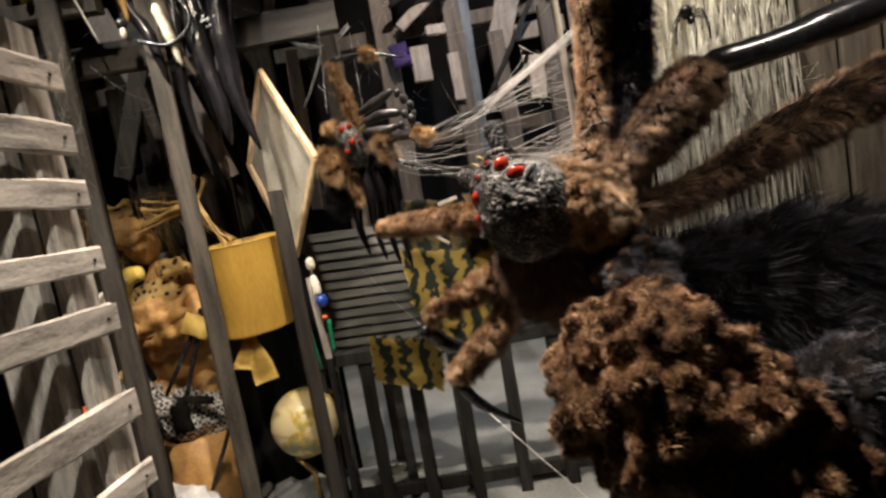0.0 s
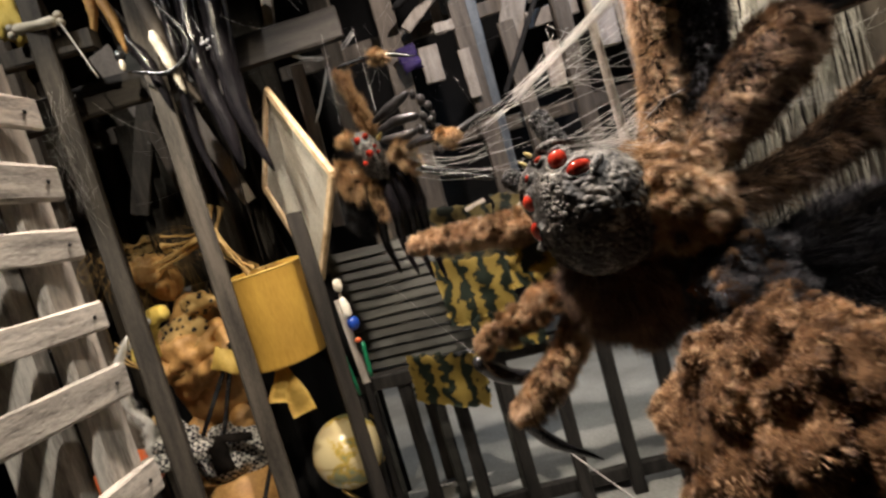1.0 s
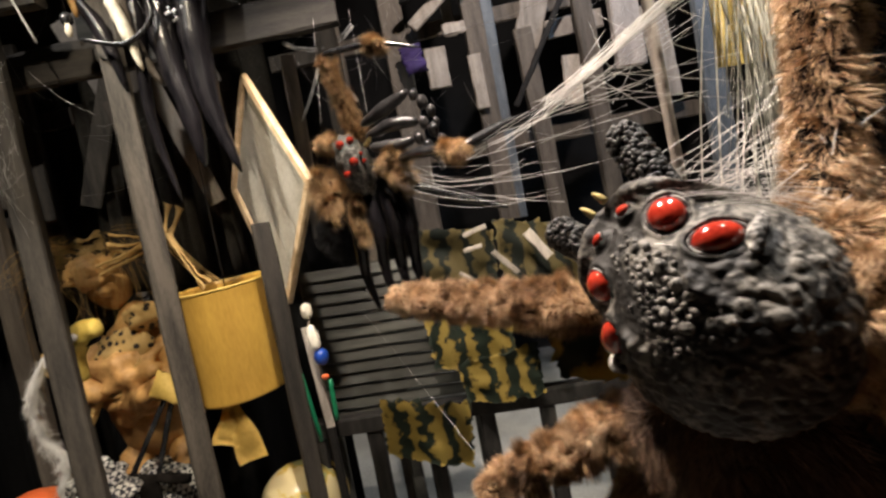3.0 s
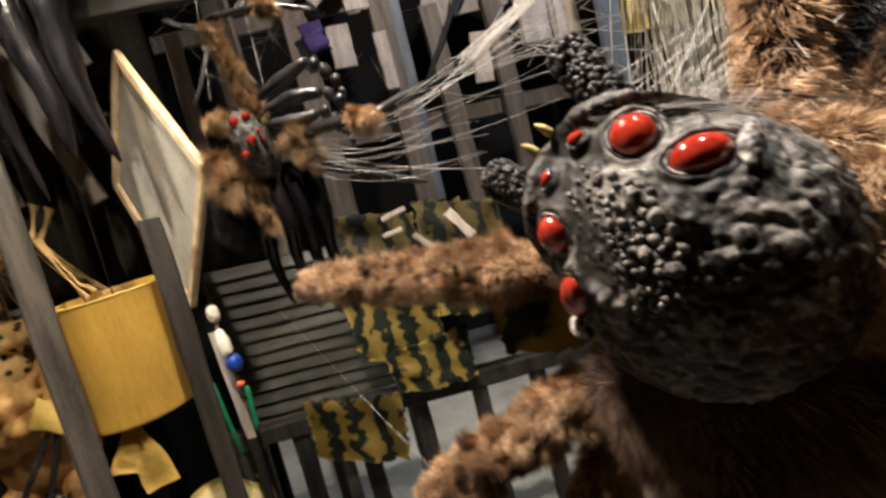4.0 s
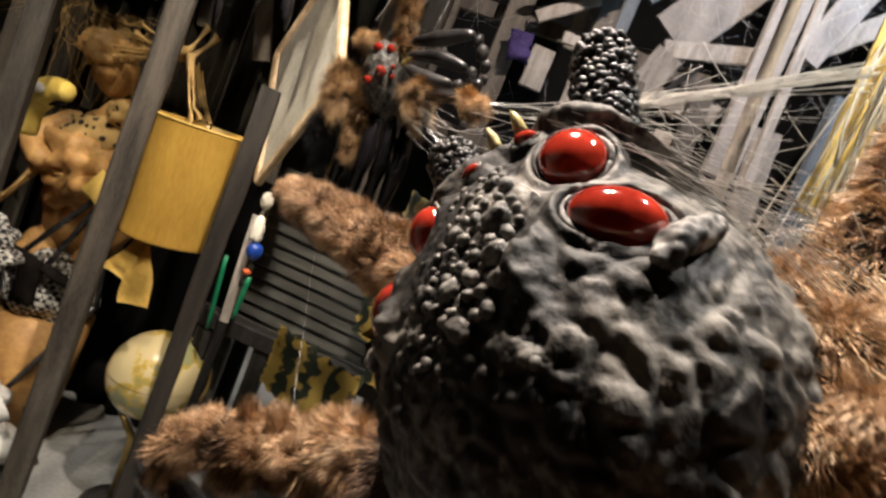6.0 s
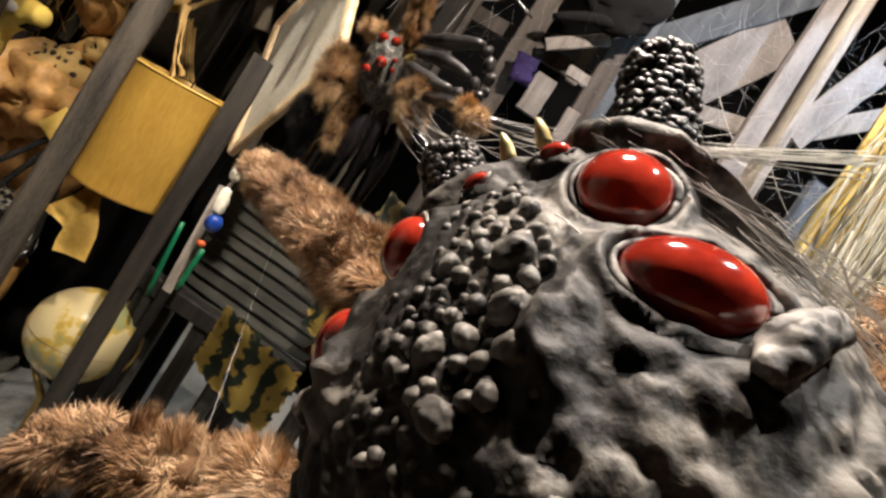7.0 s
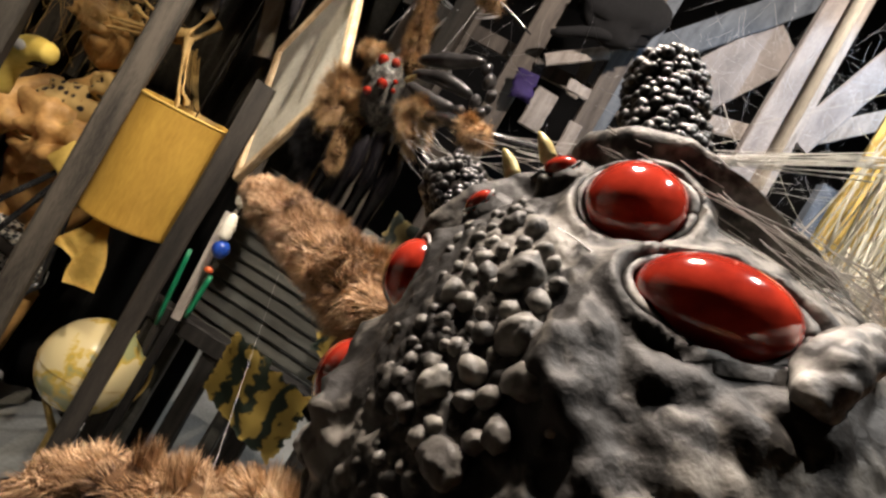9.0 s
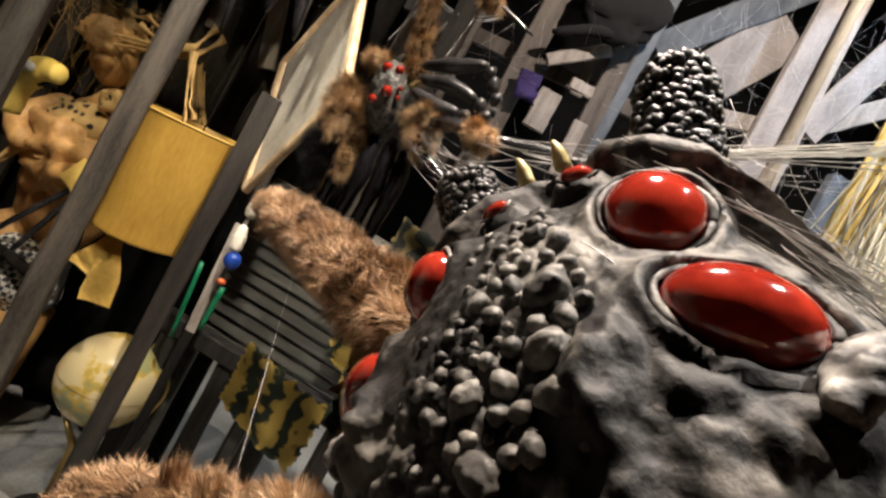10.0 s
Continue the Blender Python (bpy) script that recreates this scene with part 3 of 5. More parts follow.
# ---- hanging and standing toys ----
def lampshade():
    cx, cy = -0.93, 2.45
    t = thing("lampshade", "ochre yellow drum lampshade hung upside down with a ribbon", "lampshade", (cx, cy, 1.08))
    n = 48
    vs, fs = [], []
    prof = [(0.186, 1.495), (0.188, 1.49), (0.186, 1.478), (0.184, 1.4), (0.18, 1.28), (0.176, 1.17), (0.173, 1.095), (0.175, 1.085), (0.173, 1.08), (0.169, 1.085), (0.17, 1.1), (0.176, 1.28), (0.181, 1.478), (0.183, 1.492)]
    for r, z in prof:
        for j in range(n):
            a = 2 * math.pi * j / n
            vs.append((cx + r * math.cos(a), cy + r * math.sin(a), z + 0.012 * math.sin(a + 0.6)))
    m = len(prof)
    for i in range(m):
        for j in range(n):
            fs.append((i * n + j, i * n + (j + 1) % n, ((i + 1) % m) * n + (j + 1) % n, ((i + 1) % m) * n + j))
    part("shade", (vs, fs), OCHRE, t)
    rim = [(cx + 0.187 * math.cos(a), cy + 0.187 * math.sin(a), 1.493 + 0.012 * math.sin(a + 0.6)) for a in np.linspace(0, 2 * math.pi, 49)]
    part("rim", tube(rim, [0.004] * 49, 6), OCHRE_CLOTH, t)
    for k in range(3):
        a = k * 2.09 + 0.4
        part("spoke", strand((cx, cy, 1.44), (cx + 0.18 * math.cos(a), cy + 0.18 * math.sin(a), 1.47), 0.003), BRASS, t)
    for q, (dx, dz, w0, w1) in enumerate(((-0.05, -0.17, 0.03, 0.1), (0.045, -0.24, 0.035, 0.12))):
        top, low = Vector((cx - 0.01, cy - 0.12, 1.09)), Vector((cx - 0.01 + dx, cy - 0.14, 1.09 + dz))
        bm = bmesh.new()
        g = []
        for s in range(7):
            p, w = top.lerp(low, s / 6), (w0 + (w1 - w0) * s / 6) / 2
            g.append([bm.verts.new(p + Vector((w * e, 0.012 * math.sin(s * 1.3 + e * 2 + q), 0.25 * w * e * (1 if q else -1)))) for e in (-1, -0.4, 0.3, 1)])
        fs = [bm.faces.new((g[s][e], g[s][e + 1], g[s + 1][e + 1], g[s + 1][e])) for s in range(6) for e in range(3)]
        bmesh.ops.solidify(bm, geom=fs, thickness=0.003)
        part("ribbon", bm, OCHRE_CLOTH, t)
    part("cord", strand((cx, cy, 1.44), (cx + 0.02, cy - 0.03, 2.35), 0.003), BLACK_SKIN, t)


lampshade()


def globe():
    c = Vector((-0.83, 2.5, 0.565))
    t = thing("globe", "aged cream and ochre world globe on a brass stand", "globe", (c.x, c.y, 0))
    part("sphere", ball(c, (0.166, 0.166, 0.166), 4), MAP, t)
    ax = pose(0, 0, 0, 0, 18, 25)
    arc = [c + ax @ Vector((0.182 * math.cos(a), 0, 0.182 * math.sin(a))) for a in np.linspace(-1.7, 1.5, 30)]
    part("meridian_ring", tube(arc, [0.006] * 30, 6), BRASS, t)
    part("equator_seam", tube([c + Vector((0.1665 * math.cos(a), 0.1665 * math.sin(a), 0)) for a in np.linspace(0, 6.2832, 49)], [0.0012] * 49, 4), BRASS, t)
    part("stem", tube([arc[0], (c.x - 0.01, c.y, 0.3), (c.x, c.y, 0.05)], [0.01, 0.014, 0.018], 10), BRASS, t)
    part("foot", tube([(c.x, c.y, 0), (c.x, c.y, 0.03), (c.x, c.y, 0.06)], [0.12, 0.11, 0.03], 24), DARK_WOOD, t)


globe()


def picture():
    """A framed picture hung by its corner."""
    cs = [Vector((-0.70, 2.48, 2.24)), Vector((-0.46, 2.2, 1.78)), Vector((-0.695, 2.44, 1.385)), Vector((-0.9, 2.66, 1.86))]
    c = sum(cs, Vector()) / 4
    nrm = (cs[1] - cs[3]).cross(cs[0] - cs[2]).normalized()
    if nrm.y > 0:
        nrm = -nrm
    t = thing("picture_frame", "pale stained picture in a light wooden frame hung by one corner", "picture", tuple(c))
    for i in range(4):
        part("frame_bar", plank(cs[i], cs[(i + 1) % 4], 0.036, 0.024, tuple(nrm), 20 + i, 5, 0.0015), FRAME_WOOD, t, smooth=False)
    k = 0.93
    back = [c + (q - c) * k for q in cs]
    bm = bmesh.new()
    f = bm.faces.new([bm.verts.new(q) for q in back])
    bmesh.ops.solidify(bm, geom=[f], thickness=0.006)
    part("canvas", bm, CANVAS, t, smooth=False)
    part("wire", strand(cs[0], (-0.69, 2.42, 2.36), 0.0015), BLACK_SKIN, t)


picture()


def doll():
    pieces = [ball((-1.63, 2.74, 1.64), (0.105, 0.1, 0.07), 4, rough=0.35, seed=15, scale=14),
              ball((-1.5, 2.66, 1.16), (0.19, 0.1, 0.16), 4, rough=0.55, seed=21, scale=9),
              ball((-1.6, 2.78, 1.56), (0.085, 0.09, 0.105), 3, rough=0.18, seed=2),
              ball((-1.62, 2.72, 1.62), (0.1, 0.09, 0.06), 3, rough=0.5, seed=5),
              ball((-1.57, 2.7, 1.545), (0.03, 0.05, 0.03), 2),
              ball((-1.5, 2.8, 1.27), (0.17, 0.13, 0.2), 3, rough=0.2, seed=3),
              ball((-1.5, 2.78, 0.98), (0.2, 0.14, 0.24), 3, rough=0.2, seed=4),
              limb([(-1.62, 2.72, 1.34), (-1.7, 2.62, 1.2), (-1.58, 2.56, 1.12)], [0.05, 0.05, 0.04]),
              limb([(-1.38, 2.72, 1.3), (-1.3, 2.62, 1.17), (-1.44, 2.54, 1.08)], [0.05, 0.045, 0.035]),
              limb([(-1.6, 2.75, 0.85), (-1.66, 2.6, 0.5), (-1.64, 2.6, 0.02)], [0.07, 0.06, 0.05]),
              limb([(-1.4, 2.75, 0.85), (-1.36, 2.62, 0.5), (-1.38, 2.62, 0.02)], [0.07, 0.06, 0.05])]
    return tagged(part("doll", join(*pieces), DOLL), "amber coloured old doll draped in cobweb", "doll")


doll()
scarf = part("leopard_scarf", join(ball((-1.5, 2.66, 1.29), (0.13, 0.06, 0.085), 3, rough=0.6, seed=8), ball((-1.4, 2.66, 1.41), (0.09, 0.05, 0.05), 3, rough=0.6, seed=9),
                                   ball((-1.56, 2.66, 1.12), (0.09, 0.05, 0.04), 3, rough=0.6, seed=11)), LEOPARD)
tagged(scarf, "leopard print scarf wound round the doll", "scarf")


def duck():
    t = thing("plush_duck", "yellow plush duck with a white bill caught on the post", "toy", (-1.42, 2.3, 1.35))
    part("body", limb([(-1.335, 2.3, 1.435), (-1.4, 2.3, 1.42), (-1.47, 2.31, 1.35), (-1.5, 2.32, 1.25)], [0.03, 0.045, 0.048, 0.06], 8, 18, 0.03), YELLOW_PLUSH, t)
    part("bill", ball((-1.41, 2.255, 1.415), (0.024, 0.014, 0.018), 2), WHITE_PLUSH, t)
    part("sole", limb([(-1.34, 2.3, 1.395), (-1.42, 2.3, 1.37), (-1.46, 2.3, 1.3)], [0.012, 0.014, 0.012], 6, 10), BLACK_SKIN, t)


duck()


def stand():
    t = thing("folding_stand", "black metal folding stand with crossed legs", "stand", (-1.35, 2.5, 0))
    for a, b in (((-1.215, 2.5, 1.19), (-1.56, 2.5, 0.7)), ((-1.215, 2.5, 1.19), (-1.43, 2.52, 0.7)), ((-1.215, 2.5, 1.19), (-1.16, 2.52, 0.7)), ((-1.56, 2.5, 0.7), (-1.2, 2.55, 0)), ((-1.16, 2.52, 0.7), (-1.5, 2.45, 0))):
        part("leg", strand(a, b, 0.011, n=8), BLACK_GLOSS, t)
    part("knob", ball((-1.2, 2.485, 1.195), (0.032, 0.02, 0.02), 2), BLACK_GLOSS, t)
    part("ochre_flag", plank((-1.3, 2.47, 1.16), (-1.18, 2.46, 1.1), 0.1, 0.006, (0, -1, 0.2), 5, 4, 0.006), OCHRE_CLOTH, t)


stand()


def basket():
    t = thing("gingham_basket", "black and white checked cloth sack with a black strap", "bag", (-1.44, 2.58, 0))
    part("cloth", ball((-1.44, 2.62, 0.64), (0.19, 0.13, 0.15), 4, rough=0.25, seed=3), CHECK, t)
    part("strap", plank((-1.6, 2.5, 0.8), (-1.25, 2.48, 0.755), 0.035, 0.03, (0, -1, 0.4), 4, 6, 0.004), BLACK_SKIN, t)
    part("tongue", plank((-1.425, 2.475, 0.79), (-1.41, 2.47, 0.62), 0.09, 0.02, (0, -1, 0.1), 5, 5, 0.006), BLACK_SKIN, t)
    part("tub", tube([(-1.44, 2.62, 0), (-1.44, 2.62, 0.3), (-1.44, 2.62, 0.56)], [0.15, 0.17, 0.185], 24, 0.02), DOLL, t)


basket()
bag = part("crumpled_bag", join(ball((-1.42, 2.35, 0.3), (0.14, 0.1, 0.1), 3, rough=0.9, seed=6), ball((-1.36, 2.36, 0.1), (0.16, 0.12, 0.12), 3, rough=0.5, seed=7)), WHITE_PLUSH)
tagged(bag, "crumpled dirty white cloth bag on the floor", "bag")
pump = thing("pumpkin_pail", "orange red plastic pumpkin pail among rubbish", "pail", (-1.72, 2.3, 0))
part("bowl", ball((-1.73, 2.3, 0.78), (0.15, 0.13, 0.1), 3, rough=0.06), ORANGE, pump)
part("base", tube([(-1.73, 2.3, 0), (-1.73, 2.3, 0.72)], [0.14, 0.12], 16), DARK_WOOD, pump)
boa = limb([(-1.52, 2.28, 1.38), (-1.6, 2.26, 1.24), (-1.61, 2.27, 1.08), (-1.56, 2.28, 0.98), (-1.58, 2.27, 0.86)], [0.01, 0.016, 0.012, 0.018, 0.024], 6, 12, 0.4)
gh = part("white_feather_boa", boa, WHITE_PLUSH)
coat("fluff", fur(boa, 2600, 0.03, 0.0012, (0, 0, -1), 0.8, 0.6, 0.6, 3, 1.2, 0.02), WHITE_PLUSH, gh)
tagged(gh, "ragged white feather boa hanging from the post", "boa")
wig = part("white_hat", join(ball((-1.5, 2.3, 0.82), (0.16, 0.1, 0.05), 3, rough=0.4, seed=3), ball((-1.5, 2.32, 0.88), (0.1, 0.08, 0.06), 3, rough=0.5, seed=13)), CHECK)
tagged(wig, "grey checked cloth hat lying on the sack", "hat")


def rack():
    t = thing("mallet_board", "pale board holding green rods and coloured balls", "toy rack", (-0.65, 2.44, 0))
    part("board", plank((-0.64, 2.45, 0.87), (-0.66, 2.45, 1.27), 0.032, 0.014, (0, -1, 0), 3, 6, 0.001), PALE_WOOD, t, smooth=False)
    part("rod", strand((-0.605, 2.43, 0.9), (-0.6, 2.43, 1.06), 0.009, n=8), GREEN, t)
    part("rod", strand((-0.68, 2.43, 0.83), (-0.705, 2.43, 1.1), 0.008, n=8), GREEN, t)
    part("ring", ball((-0.615, 2.425, 1.075), (0.016, 0.012, 0.012), 2), ORANGE, t)
    part("ball", ball((-0.612, 2.42, 1.155), (0.028, 0.028, 0.032), 3), BLUE, t)
    part("figure", limb([(-0.622, 2.42, 1.185), (-0.628, 2.42, 1.24), (-0.63, 2.42, 1.28)], [0.02, 0.022, 0.012], 6, 12, 0.15, 3), CANVAS, t)
    part("head", ball((-0.632, 2.42, 1.335), (0.02, 0.02, 0.03), 3, rough=0.3), BONE, t)
    part("peg", strand((-0.632, 2.425, 1.3), (-0.648, 2.45, 1.26), 0.006, n=6), PALE_WOOD, t)
    part("foot", plank((-0.645, 2.45, 0), (-0.64, 2.45, 0.87), 0.03, 0.02, (0, -1, 0), 3, 4, 0.001), DARK_WOOD, t, smooth=False)


rack()


def drape(name, corners, label, seed, bulge=0.03, n=22, ragged=0.02, material=None):
    """A stiff hanging cloth between four corners, wavy and ragged."""
    a, b, c, d = [Vector(q) for q in corners]
    bm = bmesh.new()
    g = []
    for i in range(n + 1):
        row = []
        for j in range(n + 1):
            s, t = i / n, j / n
            p = a.lerp(b, s).lerp(d.lerp(c, s), t)
            k = noise.noise(Vector((s * 4 + seed, t * 3, seed * 1.7)))
            p += Vector((0, -1, 0)) * bulge * (math.sin(math.pi * s) + k)
            if i in (0, n) or j in (0, n):
                p += Vector((noise.noise(Vector((s * 13, t * 13, seed))), 0, noise.noise(Vector((s * 11, t * 17, seed + 5))))) * ragged
            row.append(bm.verts.new(p))
        g.append(row)
    fs = [bm.faces.new((g[i][j], g[i + 1][j], g[i + 1][j + 1], g[i][j + 1])) for i in range(n) for j in range(n)]
    bmesh.ops.solidify(bm, geom=fs, thickness=0.004)
    return tagged(part(name, bm, material or STRIPES), label, "cloth", "printed cloths")


def gauze(name, corners, label, material, seed, hole=0.05, n=44, sag=0.05, category="cobweb"):
    """A torn stretched web sheet: a net with ragged holes."""
    a, b, c, d = [Vector(q) for q in corners]
    bm = bmesh.new()
    g = []
    for i in range(n + 1):
        row = []
        for j in range(n + 1):
            s, t = i / n, j / n
            p = a.lerp(b, s).lerp(d.lerp(c, s), t)
            k = Vector((s * 5 + seed, t * 5, seed * 2.3))
            p += Vector((0.3 * noise.noise(k), noise.noise(k + Vector((9, 0, 0))), 0.6 * noise.noise(k * 1.7))) * sag
            p.z -= sag * 4 * s * (1 - s) * (0.4 + t)
            row.append(bm.verts.new(p))
        g.append(row)
    fs = []
    for i in range(n):
        for j in range(n):
            k = Vector((i * 7.0 / n + seed * 5, j * 13.0 / n, 0))
            if abs(noise.noise(k)) > hole + 0.1 * abs(noise.noise(k * 4.1)):
                continue
            fs.append(bm.faces.new((g[i][j], g[i + 1][j], g[i + 1][j + 1], g[i][j + 1])))
    for v in [v for v in bm.verts if not v.link_faces]:
        bm.verts.remove(v)
    bmesh.ops.solidify(bm, geom=fs, thickness=0.0015)
    return tagged(part(name, bm, material), label, category, "cobwebs", "stuff")


AMB = "amber torn web sheet stretched over the doll"
gauze("web_sheet", ((-2.2, 3.12, 1.84), (-1.6, 3.2, 1.88), (-1.6, 3.16, 1.72), (-2.15, 3.12, 1.64)), AMB, AMBER_WEB, 1, 0.26)


def star_web(name, hub, anchors, label, material, seed, wide=0.05):
    """Stretched web cloth: tapering, fraying arms pulled from a knot to its nails."""
    rr = np.random.default_rng(seed)
    hub = Vector(hub)
    pieces = []
    for a in anchors:
        a = Vector(a)
        side = (a - hub).cross(Vector((0.1, 1, 0.05))).normalized()
        for k in range(3):
            w0, w1 = wide * rr.uniform(0.5, 1.0), wide * rr.uniform(0.2, 0.7)
            off = side * rr.normal() * wide * 0.35
            vs, fs = [], []
            for i in range(13):
                u = i / 12
                w = 0.004 + w0 * (1 - u) ** 3 + w1 * u ** 4
                p = hub.lerp(a, u) + off * (u + 0.3) + Vector((0, -0.012 * k, -0.05 * u * (1 - u) * (1 + k % 2)))
                p += Vector((0, 0.01, 0.01)) * noise.noise(Vector((u * 5, k, seed)))
                vs += [p - side * w * 0.5, p - Vector((0, 0.003, 0)), p + side * w * 0.5, p + Vector((0, 0.003, 0))]
            for i in range(12):
                for j in range(4):
                    fs.append((i * 4 + j, i * 4 + (j + 1) % 4, (i + 1) * 4 + (j + 1) % 4, (i + 1) * 4 + j))
            pieces.append((vs, fs))
    return tagged(part(name, join(*pieces), material), label, "cobweb", "cobwebs", "stuff")


star_web("web_sheet", (-1.16, 2.56, 1.72), ((-1.03, 2.5, 1.49), (-1.75, 2.75, 1.62), (-1.1, 2.6, 1.82), (-1.5, 2.7, 1.74)), AMB, AMBER_WEB, 2, 0.06)
star_web("web_sheet", (-1.62, 2.6, 1.12), ((-1.85, 2.62, 1.3), (-1.4, 2.62, 1.2), (-1.75, 2.6, 0.9)), AMB, AMBER_WEB, 4, 0.06)
star_web("web_sheet", (-0.5, 3.1, 2.5), ((-0.72, 3.2, 2.6), (-0.35, 3.2, 2.62), (-0.4, 3.2, 2.25), (-0.7, 3.2, 2.2)), "grey torn web sheet caught on the timber", WEB, 6, 0.01)
LBL = "ochre cloth with dark green leaf stripes"
drape("striped_cloth", ((-0.43, 2.44, 0.95), (-0.09, 2.44, 0.88), (-0.12, 2.44, 0.62), (-0.44, 2.44, 0.73)), LBL + " hung over the fence", 1)
drape("striped_cloth", ((-0.22, 2.5, 1.32), (0.12, 2.5, 1.26), (0.12, 2.5, 1.02), (-0.2, 2.5, 1.0)), LBL, 2)
drape("striped_cloth", ((0.1, 2.42, 1.27), (0.34, 2.42, 1.2), (0.34, 2.42, 1.08), (0.12, 2.42, 1.12)), LBL, 3)
drape("striped_cloth", ((-0.12, 2.48, 1.02), (0.2, 2.48, 1.05), (0.2, 2.48, 0.84), (-0.1, 2.48, 0.86)), LBL, 4)


# two more striped cloths; their shade is in the darker print colours
drape("striped_cloth", ((-0.2, 2.62, 1.56), (0.12, 2.62, 1.5), (0.1, 2.6, 1.22), (-0.2, 2.6, 1.28)), "green and yellow printed cloth, coloured as shaded, hanging behind the fence", 5, 0.04, material=SHADED_STRIPES)
drape("striped_cloth", ((0.13, 2.6, 1.54), (0.46, 2.6, 1.46), (0.44, 2.58, 1.18), (0.12, 2.58, 1.24)), "green and yellow printed cloth, coloured as shaded, hanging behind the fence", 6, 0.04, material=SHADED_STRIPES)
drape("striped_cloth", ((0.062, 1.062, 1.45), (0.15, 1.05, 1.45), (0.158, 1.052, 1.384), (0.066, 1.06, 1.398)), "scrap of ochre and green printed cloth between the forelegs", 7, 0.008, 14, 0.01)
for n, (p, q, w) in enumerate((((0.0, 2.5, 1.5), (0.09, 2.5, 1.52), 0.016), ((-0.01, 2.5, 1.44), (0.06, 2.5, 1.45), 0.014), ((0.1, 2.5, 1.42), (0.18, 2.5, 1.32), 0.02), ((0.24, 2.5, 1.47), (0.31, 2.5, 1.36), 0.035), ((-0.04, 2.5, 1.36), (0.02, 2.5, 1.31), 0.014))):
    tagged(part("splinter", plank(p, q, w, 0.01, (0, -1, 0), 300 + n, 4, 0.003), PALE_WOOD, smooth=False), "pale wooden splinter caught in the printed cloths", "splinter", "splinters in the cloths")


# ---- giant spider ----
CX = Vector((0.54629, -0.54198, 0.63861)).normalized()      # across the face
CY = Vector((-0.22776, 0.63759, 0.73594)).normalized()       # towards the fangs
CY = (CY - CX * CY.dot(CX)).normalized()
CZ = CX.cross(CY)                                           # out of the brow
FACE = Matrix((CX, CY, CZ)).transposed().to_4x4()
FACE.translation = Vector((0.10487, 0.86554, 1.49173))


def F(x, y, z):
    return FACE @ Vector((x, y, z))


# place on the face, half length, half width, way of the long axis
EYES = [((0.0415, 0.0405, 0.002), 0.0132, 0.0134, (0.8, -0.3, -0.5)), ((-0.037, 0.039, 0.006), 0.0132, 0.0132, (-0.8, -0.3, -0.5)),
        ((0.0565, 0.003, 0.001), 0.0163, 0.0110, (0.8, -0.28, -0.5)), ((-0.0545, 0.001, 0.005), 0.0168, 0.0113, (-0.8, -0.28, -0.5)),
        ((0.0165, 0.0728, 0.001), 0.0062, 0.0047, (1, -0.3, 0)), ((-0.018, 0.0728, 0.0008), 0.0062, 0.0047, (-1, -0.3, 0))]
SKULL = Vector((0, -0.02, -0.055))


def skull_radii(q):
    return Vector((0.087, 0.118 if q.y > 0 else 0.088, 0.078 if q.z > 0 else 0.1))


def skull_z(x, y):
    """Height of the plain skull over a place of the face."""
    b = 0.118 if y > -0.02 else 0.088
    return -0.055 + 0.078 * math.sqrt(max(0.0, 1 - (x / 0.087) ** 2 - ((y + 0.02) / b) ** 2))


def on_skull(x, y, up=0.0):
    return Vector((x, y, skull_z(x, y) + up))


def eye_axes(place, along):
    p = Vector(place) - SKULL
    r = skull_radii(p)
    n = Vector((p.x / r.x ** 2, p.y / r.y ** 2, p.z / r.z ** 2)).normalized()
    n = (n - Vector((0, 0.4 if 0.03 < place[1] < 0.05 else 0.08, 0))).normalized()
    u = Vector(along)
    u = (u - n * u.dot(n)).normalized()
    return u, n.cross(u), n


def step(a, b, x):
    k = max(0.0, min(1.0, (x - a) / (b - a)))
    return k * k * (3 - 2 * k)


def away(p, line):
    """Distance of a place from a bent line."""
    best = 9.0
    for a, b in zip(line, line[1:]):
        k = max(0.0, min(1.0, (p - a).dot(b - a) / (b - a).length_squared))
        best = min(best, (p - a.lerp(b, k)).length)
    return best


def over(p, line):
    """How far a place lies beside a bent line, seen from above the face, and the line's height there."""
    best = (9.0, 0.0)
    for a, b in zip(line, line[1:]):
        dx, dy = b.x - a.x, b.y - a.y
        k = max(0.0, min(1.0, ((p.x - a.x) * dx + (p.y - a.y) * dy) / (dx * dx + dy * dy)))
        d = math.hypot(p.x - a.x - dx * k, p.y - a.y - dy * k)
        if d < best[0]:
            best = (d, a.z + (b.z - a.z) * k)
    return best


